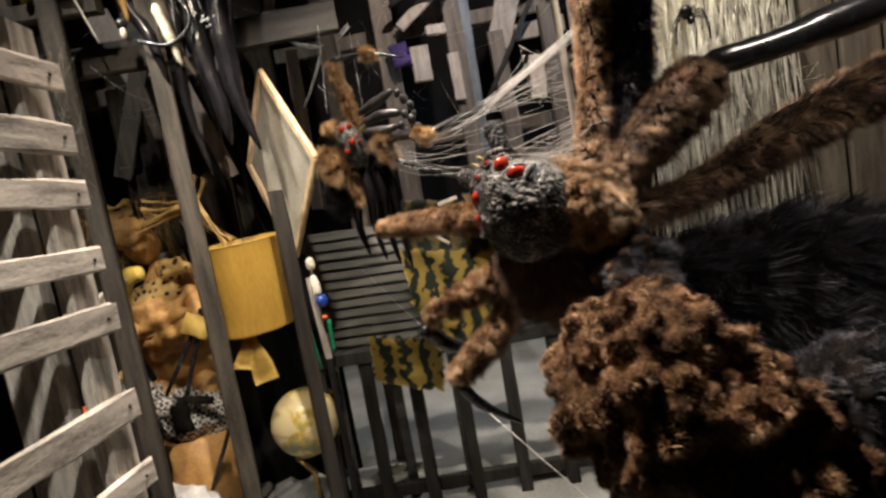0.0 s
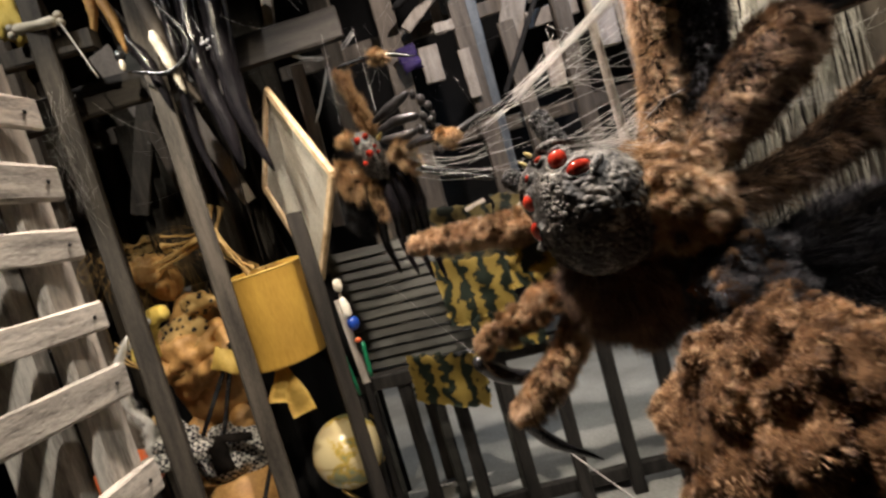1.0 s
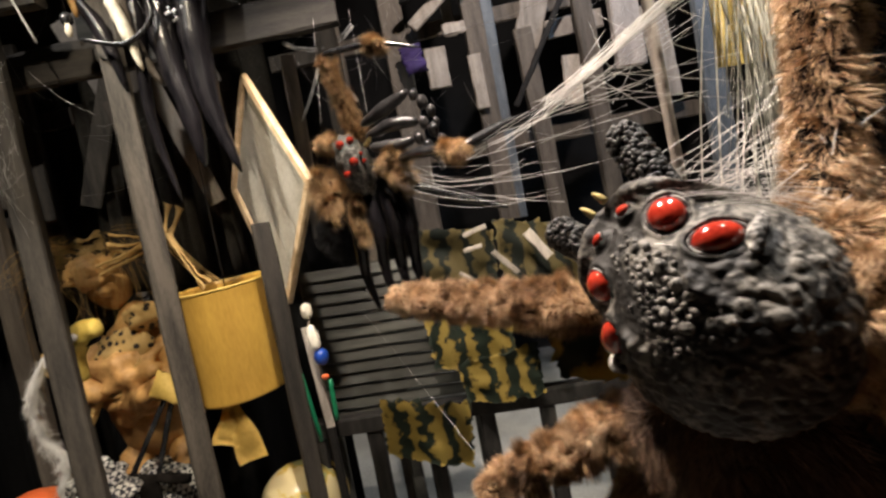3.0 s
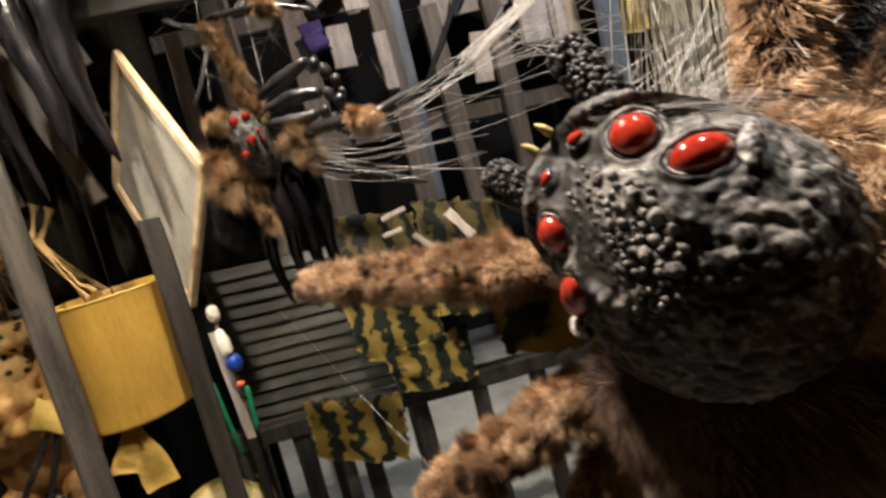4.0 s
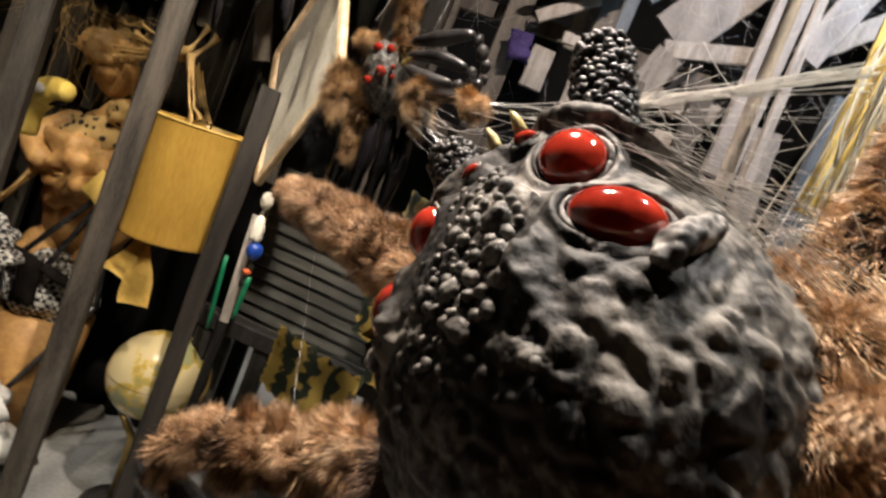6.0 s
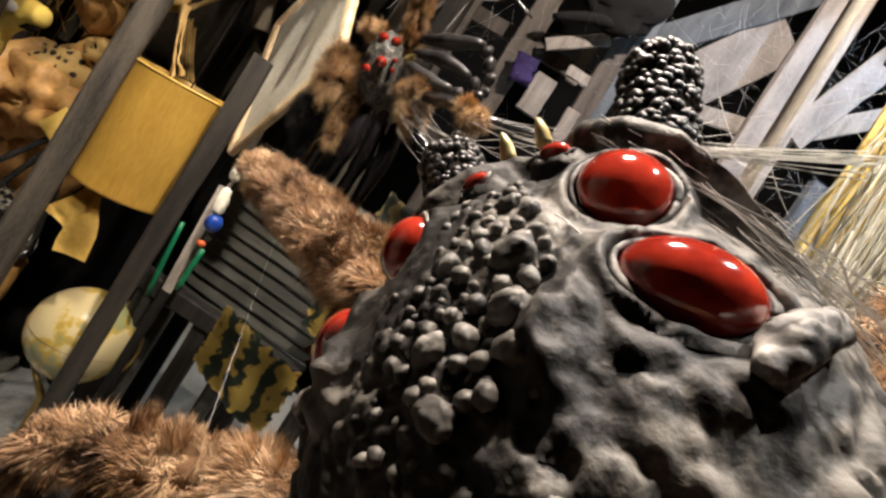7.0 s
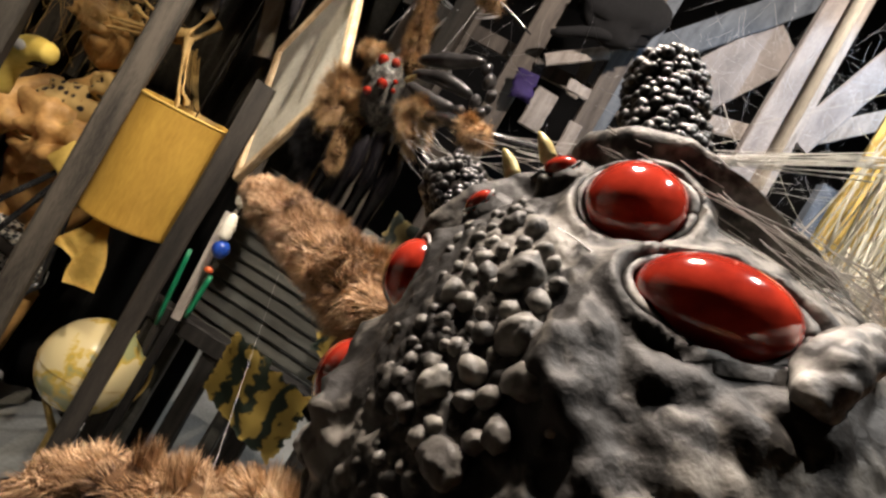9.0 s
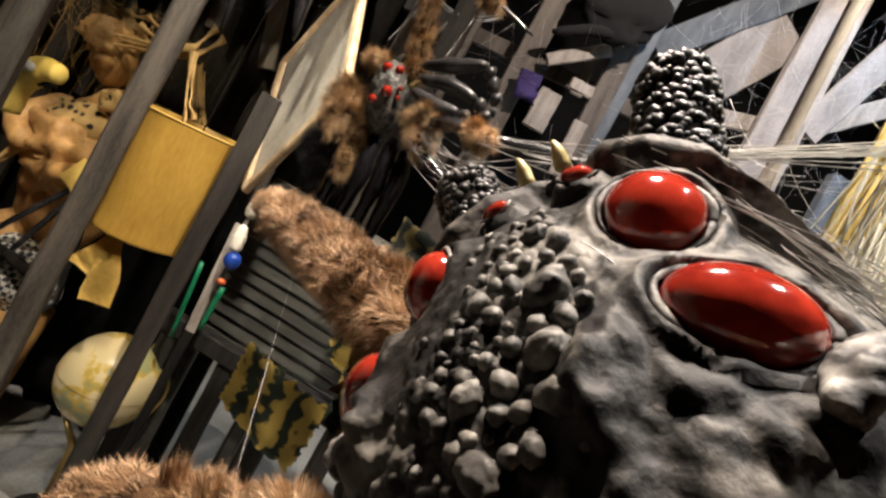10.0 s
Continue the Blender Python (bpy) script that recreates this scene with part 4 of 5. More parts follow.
# big warts of the middle of the face: across, along, half size
WARTS = [(0.0124, 0.0331, 0.0036), (0.0203, 0.0272, 0.0031), (0.0186, 0.0209, 0.0024), (0.0246, 0.0168, 0.0026), (0.0087, 0.0248, 0.0023), (0.0134, 0.0195, 0.0022),
         (0.0086, 0.0178, 0.0025), (0.0212, 0.0073, 0.0053), (0.0117, 0.0108, 0.0033), (0.0295, 0.0036, 0.0023), (0.0262, -0.0011, 0.0028), (0.0029, 0.0072, 0.0033),
         (0.008, 0.0019, 0.0028), (0.023, -0.0101, 0.0045), (0.0094, -0.0112, 0.0026), (0.0145, -0.0174, 0.0034), (0.0057, -0.0203, 0.0040), (0.0136, -0.0237, 0.0025),
         (0.0186, -0.0236, 0.0026), (0.0267, -0.0208, 0.0045), (-0.0008, -0.025, 0.0022), (0.0076, -0.0286, 0.0022), (0.011, -0.0356, 0.0049), (0.0213, -0.031, 0.0031),
         (0.017, -0.0321, 0.0026), (0.0038, -0.0146, 0.0024)]


def giant_spider():
    t = thing("giant_spider", "giant brown furred spider prop with grey warty face and red eyes", "spider", (0.2, 0.95, 1.3))
    bm = bmesh.new()
    bmesh.ops.create_icosphere(bm, subdivisions=7, radius=1)
    frames = [(Vector(p), *eye_axes(p, along), ra, rb) for p, ra, rb, along in EYES]
    brows, snouts = [], []
    for s in (1, -1):
        brows.append([Vector((s * x, y, z)) for x, y, z in ((0.012, 0.093, -0.006), (0.024, 0.085, 0.003), (0.040, 0.073, 0.006), (0.055, 0.062, 0.001), (0.067, 0.049, -0.009), (0.075, 0.036, -0.022))])
        snouts.append([on_skull(0.0355 * s, -0.007, 0.002), on_skull(0.0315 * s, -0.012, 0.001), on_skull(0.0295 * s, -0.018), on_skull(0.0325 * s, -0.027)])
    vs = []
    for v in bm.verts:
        q = v.co
        r = skull_radii(q)
        p = Vector((q.x * r.x, q.y * r.y, q.z * r.z))
        if q.y > 0:
            p.x *= 1 - 0.12 * q.y
        n = Vector((q.x / r.x, q.y / r.y, q.z / r.z)).normalized()
        loc = SKULL + p
        # cobbles over the back and cheeks, smoother between the eyes
        cob = noise.voronoi(loc * 74 + Vector((3, 1, 5)) + 0.5 * noise.noise_vector(loc * 40))[0]
        edge = step(0.0, 0.45, cob[1] - cob[0])
        rough = 0.12 + 0.88 * max(step(0.004, -0.022, loc.y), step(-0.03, -0.06, loc.z))
        lift = rough * (0.0021 * edge - 0.0008) + 0.0013 * noise.noise(loc * 38) + 0.0011 * noise.noise(loc * 110) + 0.0005 * noise.noise(loc * 320)
        if q.z > -0.3:
            for line in snouts:
                d = away(loc, line)
                if d < 0.02:
                    lift += 0.0062 * math.exp(-(d / 0.0048) ** 2) * (1 + 0.5 * noise.noise(loc * 180))
            # small pebbles between the eyes, under the big warts
            if abs(loc.x - 0.008) < 0.045 and -0.06 < loc.y < 0.045:
                peb = noise.voronoi(loc * 190)[0]
                lift += 0.0016 * step(0.05, 0.5, peb[1] - peb[0]) * step(0.045, 0.02, abs(loc.x - 0.01))
        loc = loc + n * lift
        if q.z > -0.3:
            for line in brows:
                d, z = over(loc, line)
                if d < 0.05 and z > loc.z:
                    loc = loc + Vector((0, 0, (z - 0.0075 - loc.z) * 0.9 * math.exp(-(d / 0.025) ** 2)))
                    loc = loc + Vector((0, 0, max(0.0, z - 0.004 - loc.z) * math.exp(-(d / 0.008) ** 2)))
            for e0, u, w, en, ra, rb in frames:
                d = loc - e0
                if d.length_squared > 0.0016:
                    continue
                e = math.hypot(d.dot(u) / ra, d.dot(w) / rb)
                if e > 2.1:
                    continue
                h = d.dot(en)
                flat = (1 - step(1.15, 2.1, e)) * 0.8
                goal = h + (-0.0015 - h) * flat
                goal += (0.0024 + 0.001 * noise.noise(loc * 200)) * (ra / 0.014) * math.exp(-((e - 1.33) / 0.15) ** 2)
                sunk = 1 - step(1.0, 1.24, e)
                goal += (-0.0065 - goal) * sunk
                loc = loc + en * (goal - h)
        vs.append(F(*loc))
    bm.verts.ensure_lookup_table()
    fs = [tuple(v.index for v in f.verts) for f in bm.faces]
    bm.free()
    head = part("head", (vs, fs), HEAD, t, "grey black rubber head with cobbled skin")
    for i, (e0, u, w, en, ra, rb) in enumerate(frames):
        turn = FACE.to_3x3() @ Matrix((u, w, en)).transposed()
        e = part("eye", ball(F(*(e0 - en * 0.0015)), (ra, rb, (0.0115 if ra == 0.0132 else 0.0092) * ra / 0.0150), 4, turn), EYE, t, "glossy red glass eye")
        ring = [F(*e0) + turn @ Vector((math.cos(a) * ra * 1.1, math.sin(a) * rb * 1.12, -0.0018 + 0.0009 * math.sin(2 * a + 1))) for a in np.linspace(0, 2 * math.pi, 49)]
        part("eyelid", tube(ring, [0.0011 * ra / 0.0135 * (1 + 0.35 * math.sin(j * 0.4 + i)) for j in range(49)], 8, 0.1, i), RIM, e)
    for s in (1, -1):
        # the ridge's white highlight is in its pale colour
        part("cheek_ridge", limb([F(*on_skull(x * s, y, up)) for x, y, up in ((0.079, 0.002, 0.003), (0.075, -0.006, 0.0045), (0.0705, -0.0135, 0.005), (0.066, -0.021, 0.002))], [0.0035, 0.0058, 0.0062, 0.0034], 14, 28, 0.0, 4, 0.0022, 0.006), RIM, t, "rubber ridge coloured pale for its highlight")
    rng = np.random.default_rng(5)
    got, pieces = list(WARTS), []
    tries = 0
    while len(got) < 78 and tries < 9000:
        tries += 1
        y = rng.uniform(-0.05, 0.05)
        x = 0.006 + rng.normal() * (0.011 + 0.1 * max(0, -0.01 - y))
        r = rng.uniform(0.0011, 0.0026)
        if abs(x - 0.008) > 0.026:
            continue
        if any((x - e[0][0]) ** 2 + (y - e[0][1]) ** 2 < (e[1] * 1.5 + r) ** 2 for e in EYES):
            continue
        if any((x - g[0]) ** 2 + (y - g[1]) ** 2 < ((r + g[2]) * 0.86) ** 2 for g in got):
            continue
        got.append((x, y, r))
    for i, (x, y, r) in enumerate(got):
        turn = FACE.to_3x3() @ pose(0, 0, 0, 0, 0, rng.uniform(0, 180)).to_3x3()
        big = r > 0.0035
        part("wart", ball(F(*on_skull(x, y, r * 0.25 + 0.0004)), (r * (1.2 if big else 1.08), r * rng.uniform(0.8, 1.0), r * (0.72 if big else 0.9)), 3 if big else 2, turn, 0.36, i), WART, head)
    # nubby feelers beside the fangs
    for s, tip in ((1, (0.048, 0.139, -0.021)), (-1, (-0.0555, 0.126, -0.014))):
        a, b = Vector((0.038 * s, 0.07, -0.03)), Vector(tip)
        core = tube([F(*a.lerp(b, k)) for k in (0, 0.25, 0.5, 0.75, 0.93, 1.0)], [0.0135, 0.0145, 0.0145, 0.0138, 0.011, 0.006], 16, 0.05)
        p = part("feeler", core, BLACK_SKIN, t, "black nubby rubber feeler")
        nubs = []
        ax = (b - a).normalized()
        sx = ax.cross(Vector((0, 0, 1))).normalized()
        sy = ax.cross(sx)
        for i in range(640):
            k = rng.uniform(0.05, 1.02)
            ang = rng.uniform(0, 6.283)
            rr = 0.0142 if k < 0.85 else 0.0142 * math.sqrt(max(0.05, 1 - ((k - 0.85) / 0.18) ** 2))
            q = a.lerp(b, k) + (sx * math.cos(ang) + sy * math.sin(ang)) * rr
            nubs.append(ball(F(*q), rng.uniform(0.0014, 0.0033), 1))
        part("nubbed_skin", join(*nubs), NUB, p)["kind"] = "stuff"
    for x in (0.0025, -0.0145):
        part("fang", limb([F(x, 0.098, -0.014), F(x, 0.1045, -0.009), F(x - 0.001, 0.1095, -0.0055)], [0.0038, 0.0029, 0.0008], 5, 10, 0.02), FANG, t, "yellowed pointed fang")
    loose = part("web_thread", strand(F(0.0402, 0.0065, 0.0105), F(0.0267, 0.0248, 0.015), 0.0002, -0.001), WEB, t)

    # furred body
    def furry(name, points, radii, count, length, material, comb, label="", skin=BROWN_SKIN, width=0.0007, seed=1, lean=0.9, curl=0.5, clump=0.8, cell=0.014, wild=0.4, lump=0.0, size=0.05):
        base = limb(points, radii, 24 if lump else 6, 96 if lump else 18, 0.0 if lump else 0.06, seed, lump, size)
        p = part(name, base, skin, t, label)
        coat("fur", fur(base, count, length, width, comb, lean, wild, curl, seed, clump, cell), material, p)
        return p

    furry("thorax", [(0.165, 0.92, 1.5), (0.2, 0.9, 1.475), (0.24, 0.86, 1.45), (0.285, 0.82, 1.41)], [0.046, 0.07, 0.066, 0.03], 120000, 0.0115, BROWN_FUR, (0.5, -0.1, -0.75), "brown furred thorax", seed=3, lump=0.026, size=0.034, lean=0.7, clump=0.9, width=0.0005, wild=0.25, cell=0.011)
    # underside takes the darkened fur in place of shade from above
    furry("breast", [(0.13, 0.95, 1.42), (0.18, 0.93, 1.36), (0.24, 0.9, 1.3)], [0.055, 0.085, 0.06], 30000, 0.022, UNDER_FUR, (0.1, 0, -1), "brown furred underside, coloured dark for shade", seed=4)
    furry("abdomen", [(0.36, 0.95, 1.27), (0.52, 0.96, 1.22), (0.74, 0.98, 1.14), (0.95, 1.02, 1.04)], [0.08, 0.17, 0.22, 0.12], 60000, 0.042, BLACK_FUR, (0.8, -0.5, -0.5), "black long-haired abdomen", BLACK_SKIN, 0.0012, seed=5, cell=0.03, clump=1.1, lump=0.02, size=0.08)
    furry("hip", [(0.25, 0.86, 1.42), (0.275, 0.8, 1.35), (0.28, 0.73, 1.29)], [0.045, 0.05, 0.045], 32000, 0.012, BLACK_FUR, (0.2, -0.3, -0.8), "black furred hip of the hind leg", seed=17, lump=0.03, size=0.036, lean=0.6, clump=1.0, width=0.0006)
    # near hind leg: thick curly fur
    furry("leg", [(0.2, 0.7, 1.3), (0.22, 0.62, 1.25), (0.29, 0.56, 1.14), (0.35, 0.54, 1.02), (0.4, 0.53, 0.9)], [0.07, 0.114, 0.116, 0.102, 0.075], 230000, 0.0062, CURLY_FUR, (0, -0.1, -0.2), "thick curly brown furred leg", seed=6, cell=0.008, clump=1.0, curl=0.8, lump=0.036, size=0.028, width=0.0007, wild=0.8, lean=0.4)
    # extra black shag, added where the hind leg's right side lies in shade
    furry("haunch", [(0.40, 0.60, 1.26), (0.455, 0.55, 1.14), (0.50, 0.52, 1.02), (0.53, 0.5, 0.9)], [0.06, 0.10, 0.105, 0.08], 70000, 0.014, BLACK_FUR, (0.3, -0.3, -0.5), "added black shag for the hind leg's shaded side", BLACK_SKIN, seed=19, cell=0.013, clump=1.0, curl=0.7, lump=0.034, size=0.032, width=0.0008)
    # foreleg reaching forward past the face
    furry("leg", [(0.125, 0.99, 1.455), (0.05, 1.04, 1.462), (-0.05, 1.16, 1.465), (-0.15, 1.285, 1.463)], [0.022, 0.023, 0.022, 0.016], 60000, 0.0105, BROWN_FUR, (-0.35, 0.4, -0.25), "brown furred foreleg", seed=7, width=0.0005, cell=0.012, clump=1.5, wild=0.5, lump=0.008, size=0.02)
    # second foreleg, bent at the knee
    furry("leg", [(0.15, 0.98, 1.36), (0.099, 0.982, 1.353), (0.017, 1.005, 1.316), (-0.055, 1.002, 1.289)], [0.02, 0.021, 0.021, 0.015], 62000, 0.011, BROWN_FUR, (-0.6, 0.1, -0.3), "brown furred foreleg bent at the knee", seed=8, width=0.0005, cell=0.012, clump=1.5, wild=0.5, lump=0.008, size=0.02)
    shin = part("shin", limb([(-0.07, 1.01, 1.268), (-0.03, 1.03, 1.225), (0.02, 1.05, 1.2)], [0.014, 0.016, 0.012], 6, 12), BLACK_GLOSS, t, "black glossy shin")
    furry("leg", [(0.115, 0.99, 1.31), (0.075, 0.972, 1.255), (0.02, 0.957, 1.21), (-0.024, 0.948, 1.183)], [0.018, 0.022, 0.022, 0.016], 24000, 0.014, BROWN_FUR, (-0.1, 0, -0.8), "dark furred lower leg", seed=9)
    part("claw", limb([(-0.02, 1.04, 1.14), (0.02, 1.05, 1.08), (0.1, 1.06, 1.02)], [0.013, 0.011, 0.003], 6, 10), BLACK_GLOSS, t, "black pointed claw")
    # three legs rising behind the neck
    furry("leg", [(0.255, 0.93, 1.47), (0.295, 0.96, 1.55), (0.325, 0.98, 1.68), (0.342, 0.99, 1.9), (0.347, 0.99, 2.15)], [0.03, 0.028, 0.029, 0.033, 0.033], 60000, 0.015, BROWN_FUR, (0.1, 0, -0.9), "brown furred raised leg beside an added black limb", BLACK_SKIN, seed=10)
    # black limb added to give the brown raised leg its dark right half
    furry("leg", [(0.29, 0.94, 1.46), (0.345, 0.955, 1.55), (0.385, 0.97, 1.7), (0.405, 0.98, 1.9), (0.41, 0.98, 2.15)], [0.03, 0.034, 0.036, 0.038, 0.036], 26000, 0.014, BLACK_FUR, (0.1, 0, -0.9), "added black furred limb for the raised leg's dark half", BLACK_SKIN, seed=15)
    furry("leg", [(0.29, 0.9, 1.47), (0.36, 0.91, 1.54), (0.434, 0.92, 1.6), (0.49, 0.92, 1.645)], [0.022, 0.034, 0.045, 0.04], 50000, 0.016, DUSK_FUR, (0.3, -0.1, -0.9), "brown furred raised leg", BLACK_SKIN, seed=11)
    part("shin", limb([(0.48, 0.92, 1.65), (0.62, 0.92, 1.668), (0.75, 0.93, 1.695), (1.05, 0.95, 1.745), (1.4, 0.98, 1.78)], [0.024, 0.024, 0.032, 0.028, 0.02], 6, 12, 0.05), BLACK_GLOSS, t, "black shin")
    furry("leg", [(0.29, 0.87, 1.43), (0.46, 0.93, 1.455), (0.61, 0.95, 1.51), (0.8, 0.95, 1.575), (1.05, 0.97, 1.63)], [0.02, 0.028, 0.038, 0.044, 0.04], 44000, 0.019, DUSK_FUR, (0.7, -0.1, -0.6), "brown furred leg stretched sideways", BLACK_SKIN, seed=12)
    furry("leg", [(0.3, 0.97, 1.36), (0.36, 1.05, 1.3), (0.4, 1.1, 1.1), (0.38, 1.12, 0.6), (0.36, 1.12, -0.012)], [0.035, 0.04, 0.035, 0.03, 0.025], 8000, 0.026, BLACK_FUR, (0, 0, -0.8), "black furred standing leg", BLACK_SKIN, seed=13)
    t.location += Vector((0.020, 0.023, 0.0135))


giant_spider()


# ---- smaller spider behind ----
def small_spider():
    t = thing("small_spider", "smaller black spider prop with grey face and tan fur tufts", "spider", (-0.27, 1.93, 1.7))

    def furry(name, points, radii, count, length, material=TAN_FUR, comb=(0, 0, -0.5), label="", skin=BROWN_SKIN, seed=1):
        base = limb(points, [0.72 * q for q in radii], 8, 16, 0.1, seed, 0.012, 0.02)
        p = part(name, base, skin, t, label)
        coat("fur", fur(base, count * 2, length, 0.0009, comb, 0.5, 0.7, 0.6, seed, 1.1, 0.02), material, p)

    part("head", ball((-0.255, 1.925, 1.768), (0.046, 0.06, 0.088), 4, pose(0, 0, 0, 0, -14, 0).to_3x3(), 0.2, 3, 18), WART, t, "grey wrinkled face")
    for x, y, z, r in ((-0.247, 1.862, 1.77, 0.013), (-0.27, 1.868, 1.742, 0.011), (-0.277, 1.882, 1.822, 0.013), (-0.25, 1.884, 1.83, 0.011), (-0.226, 1.872, 1.79, 0.006), (-0.221, 1.874, 1.77, 0.006)):
        part("eye", ball((x, y, z), r, 3), EYE, t, "glossy red eye")
    part("fang", limb([(-0.215, 1.9, 1.81), (-0.2, 1.88, 1.82), (-0.19, 1.87, 1.83)], [0.008, 0.006, 0.002]), FANG, t)
    furry("abdomen", [(-0.33, 2.0, 1.68), (-0.35, 2.03, 1.6), (-0.34, 2.05, 1.53)], [0.07, 0.09, 0.06], 6000, 0.03, BLACK_FUR, skin=BLACK_SKIN, label="black furred abdomen", seed=2)
    furry("ruff", [(-0.37, 1.97, 1.77), (-0.35, 1.95, 1.71), (-0.33, 1.94, 1.67)], [0.03, 0.045, 0.03], 3500, 0.035, label="tan fur ruff", seed=3)
    furry("ruff", [(-0.35, 1.95, 1.84), (-0.32, 1.95, 1.85), (-0.3, 1.96, 1.83)], [0.018, 0.022, 0.018], 1600, 0.025, label="tan fur ruff", seed=4)
    furry("raised_leg", [(-0.235, 1.93, 1.84), (-0.255, 1.92, 1.94), (-0.28, 1.9, 2.06)], [0.026, 0.028, 0.024], 4000, 0.02, label="tan furred raised leg", seed=5)
    part("shin", limb([(-0.28, 1.9, 2.065), (-0.14, 1.88, 2.06), (-0.02, 1.86, 2.02)], [0.009, 0.008, 0.003]), BLACK_GLOSS, t)
    furry("tuft", [(-0.165, 1.885, 2.065), (-0.14, 1.88, 2.06), (-0.115, 1.875, 2.05)], [0.014, 0.018, 0.014], 1500, 0.022, label="tan fur tuft", seed=6)
    for k, pts in enumerate((((-0.215, 1.9, 1.865), (-0.15, 1.88, 1.89), (-0.075, 1.86, 1.92)), ((-0.205, 1.88, 1.83), (-0.13, 1.865, 1.845), (-0.06, 1.85, 1.838)), ((-0.2, 1.87, 1.8), (-0.14, 1.86, 1.79), (-0.08, 1.85, 1.795)))):
        jaw = part("jaw", limb(list(pts), [0.009, 0.019, 0.011], 6, 14, 0.08, k), JAW, t, "black glossy jointed jaw")
        e = Vector(pts[-1])
        for q, (dx, dz, r) in enumerate(((0.012, -0.012, 0.012), (0.032, -0.035, 0.014), (0.05, -0.062, 0.012), (0.058, -0.09, 0.009))):
            part("knuckle", ball(e + Vector((dx, -0.004 * q, dz + 0.006 * k)), (r, r, r * 1.35), 2, None, 0.5, q + k), JAW, jaw)
    furry("tuft", [(-0.185, 1.88, 1.74), (-0.15, 1.86, 1.765), (-0.115, 1.86, 1.75)], [0.022, 0.026, 0.02], 2400, 0.022, label="tan fur tuft", seed=7)
    furry("tuft", [(-0.15, 1.86, 1.73), (-0.13, 1.86, 1.7), (-0.11, 1.86, 1.68)], [0.018, 0.022, 0.018], 2000, 0.022, label="tan fur tuft", seed=8)
    part("leg", limb([(-0.13, 1.86, 1.755), (-0.06, 1.74, 1.745), (0.01, 1.62, 1.725)], [0.011, 0.014, 0.011], 6, 10), BLACK_GLOSS, t)
    furry("tuft", [(-0.01, 1.65, 1.73), (0.01, 1.62, 1.725), (0.03, 1.6, 1.72)], [0.014, 0.02, 0.014], 2600, 0.02, label="tan fur tuft", seed=9)
    part("leg", limb([(0.02, 1.61, 1.72), (0.12, 1.65, 1.755), (0.24, 1.7, 1.78)], [0.011, 0.013, 0.006], 6, 10), BLACK_GLOSS, t)
    part("leg", limb([(-0.12, 1.86, 1.69), (0.0, 1.84, 1.63), (0.12, 1.82, 1.58)], [0.013, 0.013, 0.006], 6, 10), BLACK_GLOSS, t)
    for i, (x, y) in enumerate(((-0.3, 1.95), (-0.24, 1.93), (-0.19, 1.9), (-0.15, 1.9))):
        part("leg", limb([(x, y, 1.69), (x + 0.015, y - 0.02, 1.58), (x + 0.01, y, 1.47), (x + 0.03, y, 1.36 - 0.02 * i)], [0.018, 0.02, 0.014, 0.006], 6, 10, 0.14, i), BLACK_WET, t)
    furry("leg", [(-0.27, 1.92, 1.69), (-0.275, 1.91, 1.62), (-0.27, 1.91, 1.56)], [0.018, 0.02, 0.014], 1800, 0.02, label="brown furred leg", seed=14)
    for x, z in ((-0.33, 1.9), (-0.2, 1.84)):
        part("thread", strand((x, 1.95, z), (x - 0.05, 2.38, 2.36), 0.0004), WEB, t)


small_spider()


# ---- cobwebs ----
def web(name, label, strands, material, group="cobwebs"):
    ob = part(name, join(*strands), material)
    return tagged(ob, label, "cobweb", group, "stuff")


rng = np.random.default_rng(9)
fan = []
hub = Vector((0.2, 1.5, 1.755))
for i in range(40):
    a = hub + Vector(rng.normal(size=3)) * 0.012 + Vector((-1, 0, -0.42)) * rng.uniform(-0.25, 0.22) * 0.9
    b = Vector((rng.uniform(0.3, 0.62), 1.5 + rng.uniform(-0.1, 0.3), rng.uniform(1.68, 1.95)))
    fan.append(strand(a, b, rng.uniform(0.0002, 0.0007), rng.uniform(0, 0.01), 3, 4))
for i in range(20):
    a = Vector((0.2, 1.5, 1.755)) + Vector(rng.normal(size=3)) * 0.008
    b = Vector((0.6, 1.6, 2.0)) + Vector(rng.normal(size=3)) * 0.012
    fan.append(strand(a, b, rng.uniform(0.0008, 0.0016), 0, 3, 3))
web("cobweb_fan", "white cobweb threads fanned out to a pole", fan, WEB)
fan = []
for i in range(60):
    a = Vector((0.19 + rng.uniform(-0.05, 0.1), 0.95 + rng.uniform(-0.05, 0.1), 1.57 + rng.uniform(-0.03, 0.03)))
    b = Vector((rng.uniform(0.55, 1.0), 1.3 + rng.uniform(-0.1, 0.5), rng.uniform(1.5, 1.85)))
    fan.append(strand(a, b, rng.uniform(0.0002, 0.0006), rng.uniform(0, 0.015), 3, 4))
for i in range(11):
    a = Vector((-0.1, 1.75, 1.69)) + Vector(rng.normal(size=3)) * 0.02
    b = Vector((0.1 + rng.uniform(-0.02, 0.12), 1.2 + rng.uniform(-0.05, 0.3), 1.62 + rng.uniform(-0.06, 0.07)))
    fan.append(strand(a, b, rng.uniform(0.0002, 0.0005), rng.uniform(0.005, 0.03), 3, 6))
